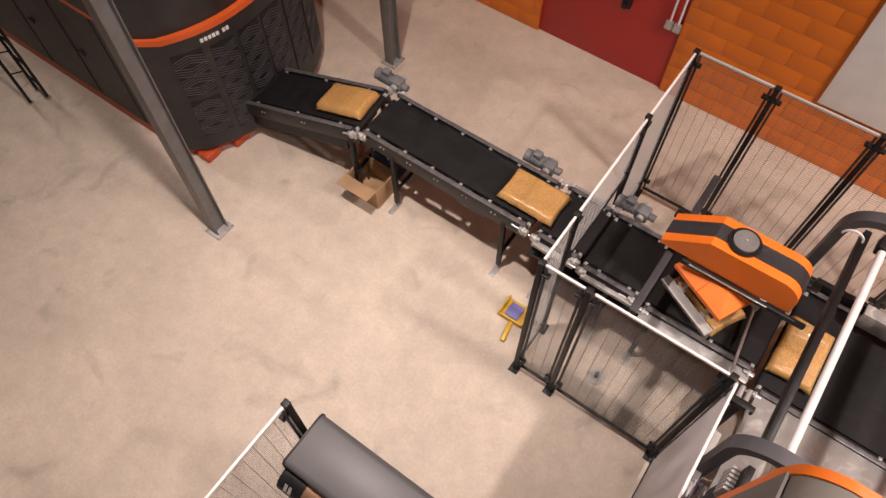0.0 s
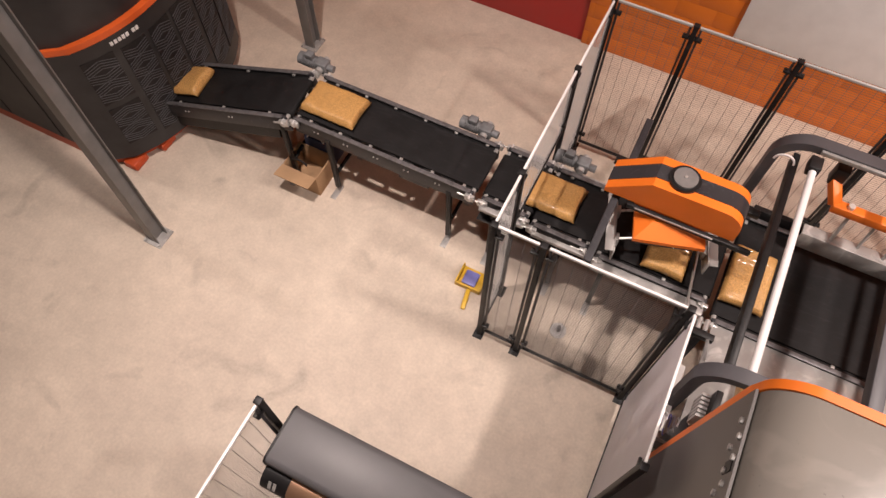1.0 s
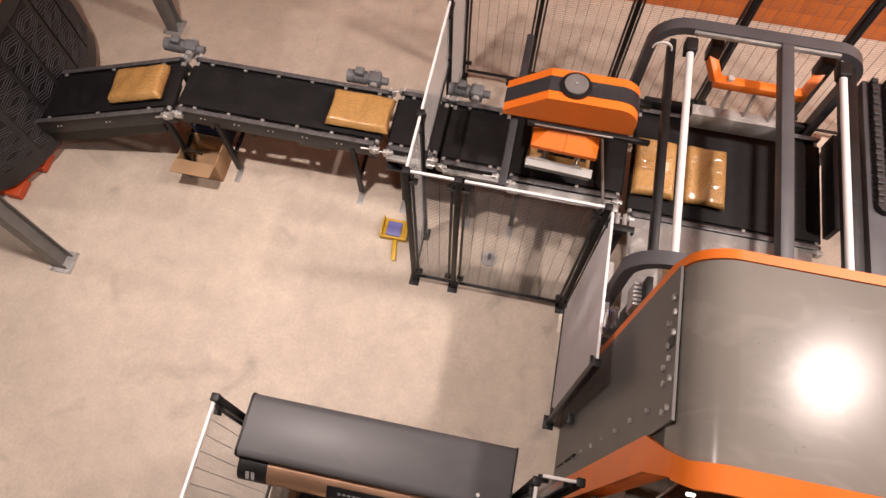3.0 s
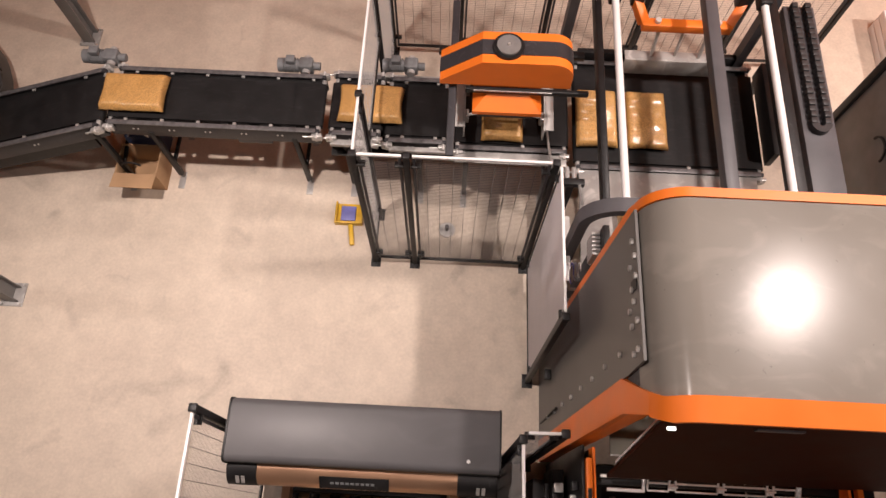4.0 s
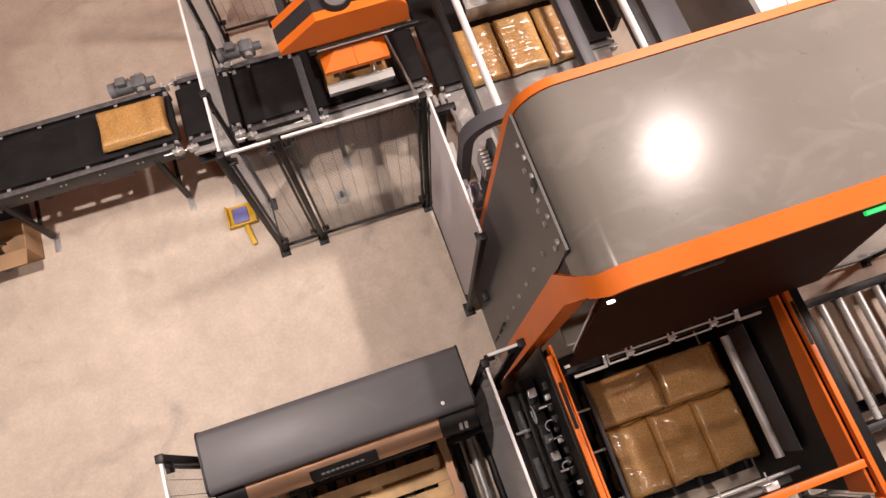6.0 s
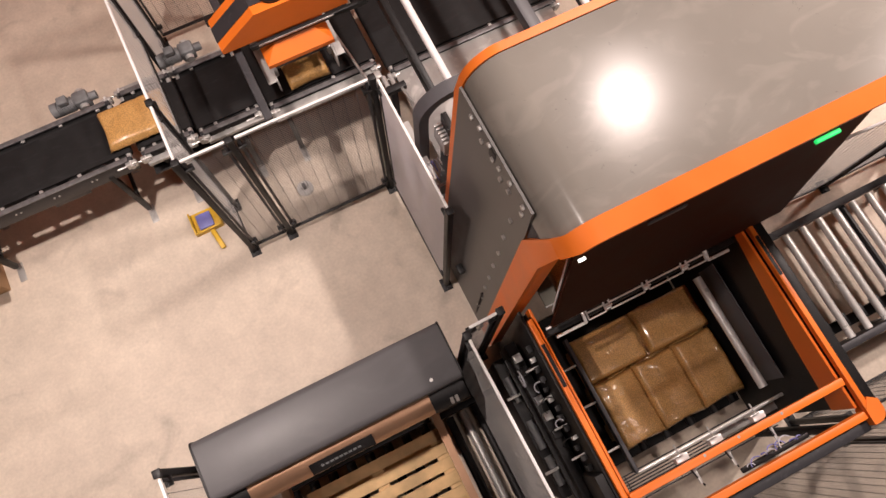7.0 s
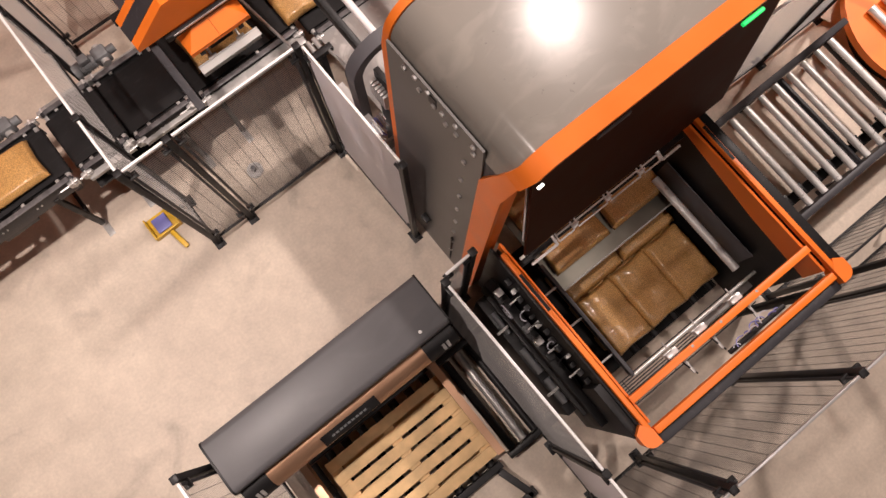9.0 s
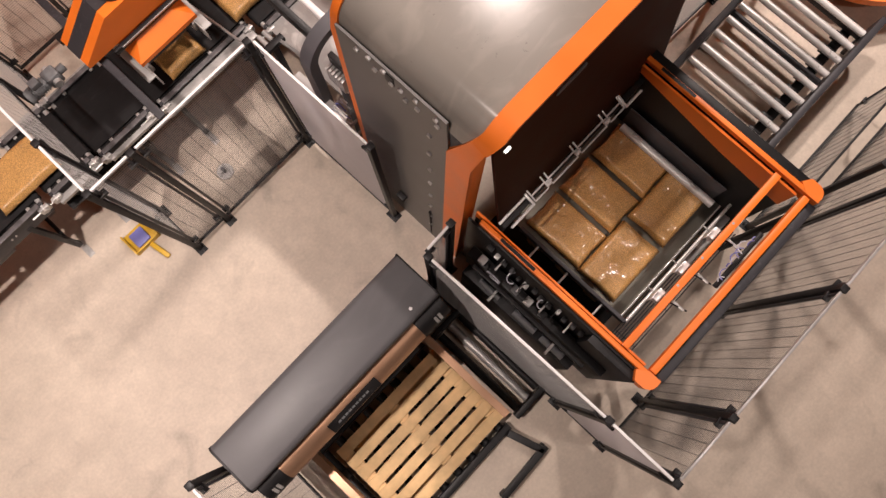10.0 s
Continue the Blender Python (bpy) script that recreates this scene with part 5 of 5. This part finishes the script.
# ---- pellet bags ----
def bag_mesh(seed, lx=0.575, ly=0.356, h=0.11, full=0.30, sharp=9, flare=0.012):
    """A filled pillow bag: domed top, flat base, crimped corners, uneven film."""
    b = bmesh.new()
    nx, ny = 30, 20
    rows = []
    off = Vector((seed * 7.3, seed * 3.1, 0))
    for side in (1, -1):
        grid = []
        for j in range(ny + 1):
            row = []
            for i in range(nx + 1):
                u, v = -1 + 2 * i / nx, -1 + 2 * j / ny
                eu, ev = 1 - abs(u) ** (sharp + 1), 1 - abs(v) ** sharp
                thick = (max(eu, 0) * max(ev, 0)) ** full
                pin = 1 - 0.05 * (abs(u) ** 6) * (1 - abs(v)) - 0.02
                x = u * lx / 2 * (0.98 + flare * abs(v) ** 7)
                y = v * ly / 2 * (0.98 + flare * abs(u) ** 7)
                w = noise.noise(Vector((x * 6, y * 6, seed)) + off) * 0.012 + noise.noise(Vector((x * 22, y * 30, seed)) + off) * 0.004
                edge = 0.018 * (noise.noise(Vector((x * 30, y * 30, seed + 9))))
                if side > 0:
                    z = h * 0.42 + thick * (h * 0.58 + w) + (1 - thick) * edge
                else:
                    z = h * 0.42 * (1 - thick)
                if abs(u) == 1:
                    z = h * 0.40 + edge * 0.5
                row.append(b.verts.new((x * pin if abs(u) > 0.9 else x, y, max(z, 0.0))))
            grid.append(row)
        for j in range(ny):
            for i in range(nx):
                q = (grid[j][i], grid[j][i + 1], grid[j + 1][i + 1], grid[j + 1][i])
                b.faces.new(q if side > 0 else q[::-1])
    bmesh.ops.remove_doubles(b, verts=b.verts, dist=0.0006)
    me = bpy.data.meshes.new("bag")
    b.to_mesh(me)
    b.free()
    me.materials.append(PELLETS)
    for p in me.polygons:
        p.use_smooth = True
    return me


SKINS = [bag_mesh(s) for s in range(5)]
PRESSED = [bag_mesh(s + 20, 0.588, 0.382, 0.125, 0.30, 11, 0.0) for s in range(5)]
count = [0]


def pellet_bag(label, x=0, y=0, z=0, turn=0, skins=SKINS):
    ob = new("pellet_bag", skins[count[0] % 5])
    count[0] += 1
    ob.matrix_world = pose(x, y, z, 0, 0, turn)
    return tagged(ob, label, "bag", "bags of wood pellets")


ON_BELT = "clear film bag of tan wood pellets lying on the black belt"
IN_LAYER = "clear film bag of tan wood pellets in the stacked layer"
belt_bags = [pellet_bag(ON_BELT) for _ in range(7)]
layer_bags = [pellet_bag("clear film bag of tan wood pellets on the layer sheet", skins=PRESSED) for _ in range(2)]

# the stack on the pallet in the bay: pallet and two finished layers
pallet_in = pallet(2.60, -2.47, 0.031)
LOW = 0.175
for k in range(2):
    for x in (2.295, 2.875):
        pellet_bag(IN_LAYER, x, (-2.20 if k else -2.75), LOW + k * 0.118, 0 if x < 2.5 else 180, PRESSED)
    for x in (2.208, 2.578, 2.948):
        pellet_bag(IN_LAYER, x, (-2.68 if k else -2.28), LOW + k * 0.118, 90 if x < 2.7 else -90, PRESSED)

sheet = thing("layer_sheet", (2.58, -1.4, 0.60), "sliding bare steel layer sheet carrying bags", "sheet")
part("sheet", bx(-0.62, 0.62, -0.68, 0.52, -0.012, 0.0, bevel=0.003), SLIDE, sheet, local=True)
part("front_edge", rod(bmesh.new(), (-0.62, -0.68, -0.012), (0.62, -0.68, -0.012), 0.012, 10), CHROME, sheet, local=True)


# ---- blocks of the north wall ----
for r in range(12):
    z = r * 0.2
    x = -4.4 - (0.2 if r % 2 else 0.0)
    while x < 5.2:
        a, b = x, x + 0.4
        for lo, hi in ((-9.0, -2.10), (-0.47, 9.0)):
            if min(b, hi) - max(a, lo) > 0.05:
                wall_block(max(a, lo), min(b, hi), z)
        x += 0.4


# ---- keyed things ----
TOP = 0.95
CYCLE = 3.13
LAG = (0.0, 0.0, 0.0, 0.1, 0.33, 0.38, 0.38)


def belt_height(x):
    if x < -2.34:
        return 0.97 + (x + 2.34) * 0.47 / 1.59 + 0.004
    return 0.955 if x < -0.43 else 0.945 if x < 0.08 else 0.935 if x < 0.64 else 0.905 if x < 1.66 else 0.886


# one bag's travel, by seconds of the turner's cycle
TRAVEL = [(-7.0, -4.6), (-5.4, -3.75), (-4.0, -3.13), (-3.1, -2.60), (-2.1, -1.97), (-0.6, -1.0), (0.0, -0.58), (0.4, -0.32), (0.8, -0.03), (1.0, 0.13), (1.2, 0.20), (1.4, 0.30),
          (1.6, 0.45), (1.8, 0.56), (2.0, 0.66), (2.3, 0.92), (2.5, 1.06), (4.0, 1.07), (4.2, 1.28), (4.4, 1.49), (4.6, 1.66), (4.8, 1.75)]


def travel(s):
    if s <= TRAVEL[0][0]:
        return TRAVEL[0][1]
    for (a, p), (b, q) in zip(TRAVEL, TRAVEL[1:]):
        if s <= b:
            return p + (q - p) * (s - a) / (b - a)
    return TRAVEL[-1][1]


def ease(s):
    s = min(max(s, 0), 1)
    return s * s * (3 - 2 * s)


def head_turn(s):
    """Turn of the clamp head in degrees at s seconds of its cycle."""
    s = s % CYCLE
    out_ = 90 * ease((s - (2.95 - CYCLE)) / 0.50) if s < 1.5 else 0.0
    if s < 1.5:
        return out_ - 90 * ease((s - 0.98) / 0.55)
    return 90 * ease((s - 2.95) / 0.50)


def clamp(s):
    """How far the jaws are closed, 0 to 1."""
    s = s % CYCLE
    if s < 1.2:
        return 1 - ease((s - 0.75) / 0.2)
    return ease((s - 2.35) / 0.3)


def row_shift(name_index, t):
    """Extra travel along the row belt of the bags of the first row."""
    z_bag = 0.11 + 0.43 * ease((t - 1.15) / 0.45) + 0.55 * ease((t - 4.3) / 1.0)
    y_bag = 0.60 * ease((t - 4.22) / 1.05) + 0.12 * ease((t - 1.5) / 0.5)
    a_bag = 0.365 * ease((t - 4.6) / 0.7)
    return (z_bag, y_bag, a_bag)[name_index]


def push(t):
    """Where the pusher's plate drives the row: y of the bags' middle."""
    if t < 5.55:
        return 1.04
    return 1.04 - 0.50 * ease((t - 5.55) / 1.5) - 1.70 * ease((t - 5.75) / 1.45)


def layer_y(t):
    """Travel of the layer sheet out into the bay."""
    return min(max(0.78 * (10.0 - t), 0.0), 1.35)


def motions():
    times = [i / 10 for i in range(101)]
    # the first turn back starts a little sooner than the later ones
    def early(t):
        return 0.13 * ease((t - 0.45) / 0.35) * (1 - ease((t - 1.8) / 0.6))
    walk(head, [(t, pose(1.07, 1.02, 1.38, 0, 0, -head_turn(t + early(t)))) for t in times])
    for j, s in jaws:
        walk(j, [(t, pose(0, -s * 0.115 * clamp(t), 0)) for t in times])
    # the pusher: waits, drives the row, comes back
    def pusher_y(t):
        if t < 5.3:
            return 1.60
        if t < 7.15:
            return min(1.60, push(t) + 0.42)
        low = push(7.15) + 0.42
        return low + (1.60 - low) * ease((t - 7.1) / 1.0)
    walk(pusher, [(t, pose(2.5, pusher_y(t), 1.45)) for t in times])
    walk(inner_door, [(t, pose(0, 0, -0.38 * ease((t - 9.5) / 0.6))) for t in times])
    walk(sheet, [(t, pose(2.58, -2.36 + layer_y(t), 0.60)) for t in times])
    # the first bag of the layer waits on the slide sheet until the row drives it into the tower
    def waiting(t):
        k = ease((t - 7.3) / 0.9)
        y = min(0.06, push(t) - 0.47)
        return pose(2.28, y + (-2.735 + layer_y(t) - y) * k, 0.889 + (0.602 - 0.889) * k)
    walk(layer_bags[0], [(t, waiting(t)) for t in times])
    walk(layer_bags[1], [(t, pose(2.88, -2.735 + layer_y(t), 0.602, 0, 0, 180)) for t in times])
    # three bags of the first row, then the bags that follow on the belts
    for n, bag in enumerate(belt_bags):
        delay = (n - 2) * CYCLE
        rows = []
        for t in times:
            s = t - delay
            # later bags wait a moment at the fence opening
            lag = LAG[n] * ease((s + 0.3) / 0.9) * (1 - ease((s - 1.0) / 1.2))
            x, y = travel(s - lag), 1.04
            turn = 0.0
            if x < -2.34:
                y -= (-2.34 - x) * 0.0945 + 0.03
                turn = 5.4
            if 2.9 < s <= 4.0:
                turn = -head_turn(s)
            elif s > 4.0:
                turn = -90.0
            z = belt_height(x)
            tilt = -16.5 if x < -2.62 else -16.5 * max(0.0, (-2.3 - x) / 0.32) if x < -2.3 else 0.0
            if n < 3:
                x += row_shift(n, t)
                y = push(t)
                z = belt_height(x)
                if t > 7.3:
                    k = ease((t - 7.3) / 0.9)
                    z = 0.886 + (0.602 - 0.886) * k
                    x += (((2.97, 2.58, 2.19)[n]) - x) * k
                    y += (-2.27 + layer_y(t) - y) * k
            rows.append((t, pose(x, y, z, 0, tilt, turn)))
        walk(bag, rows)


motions()
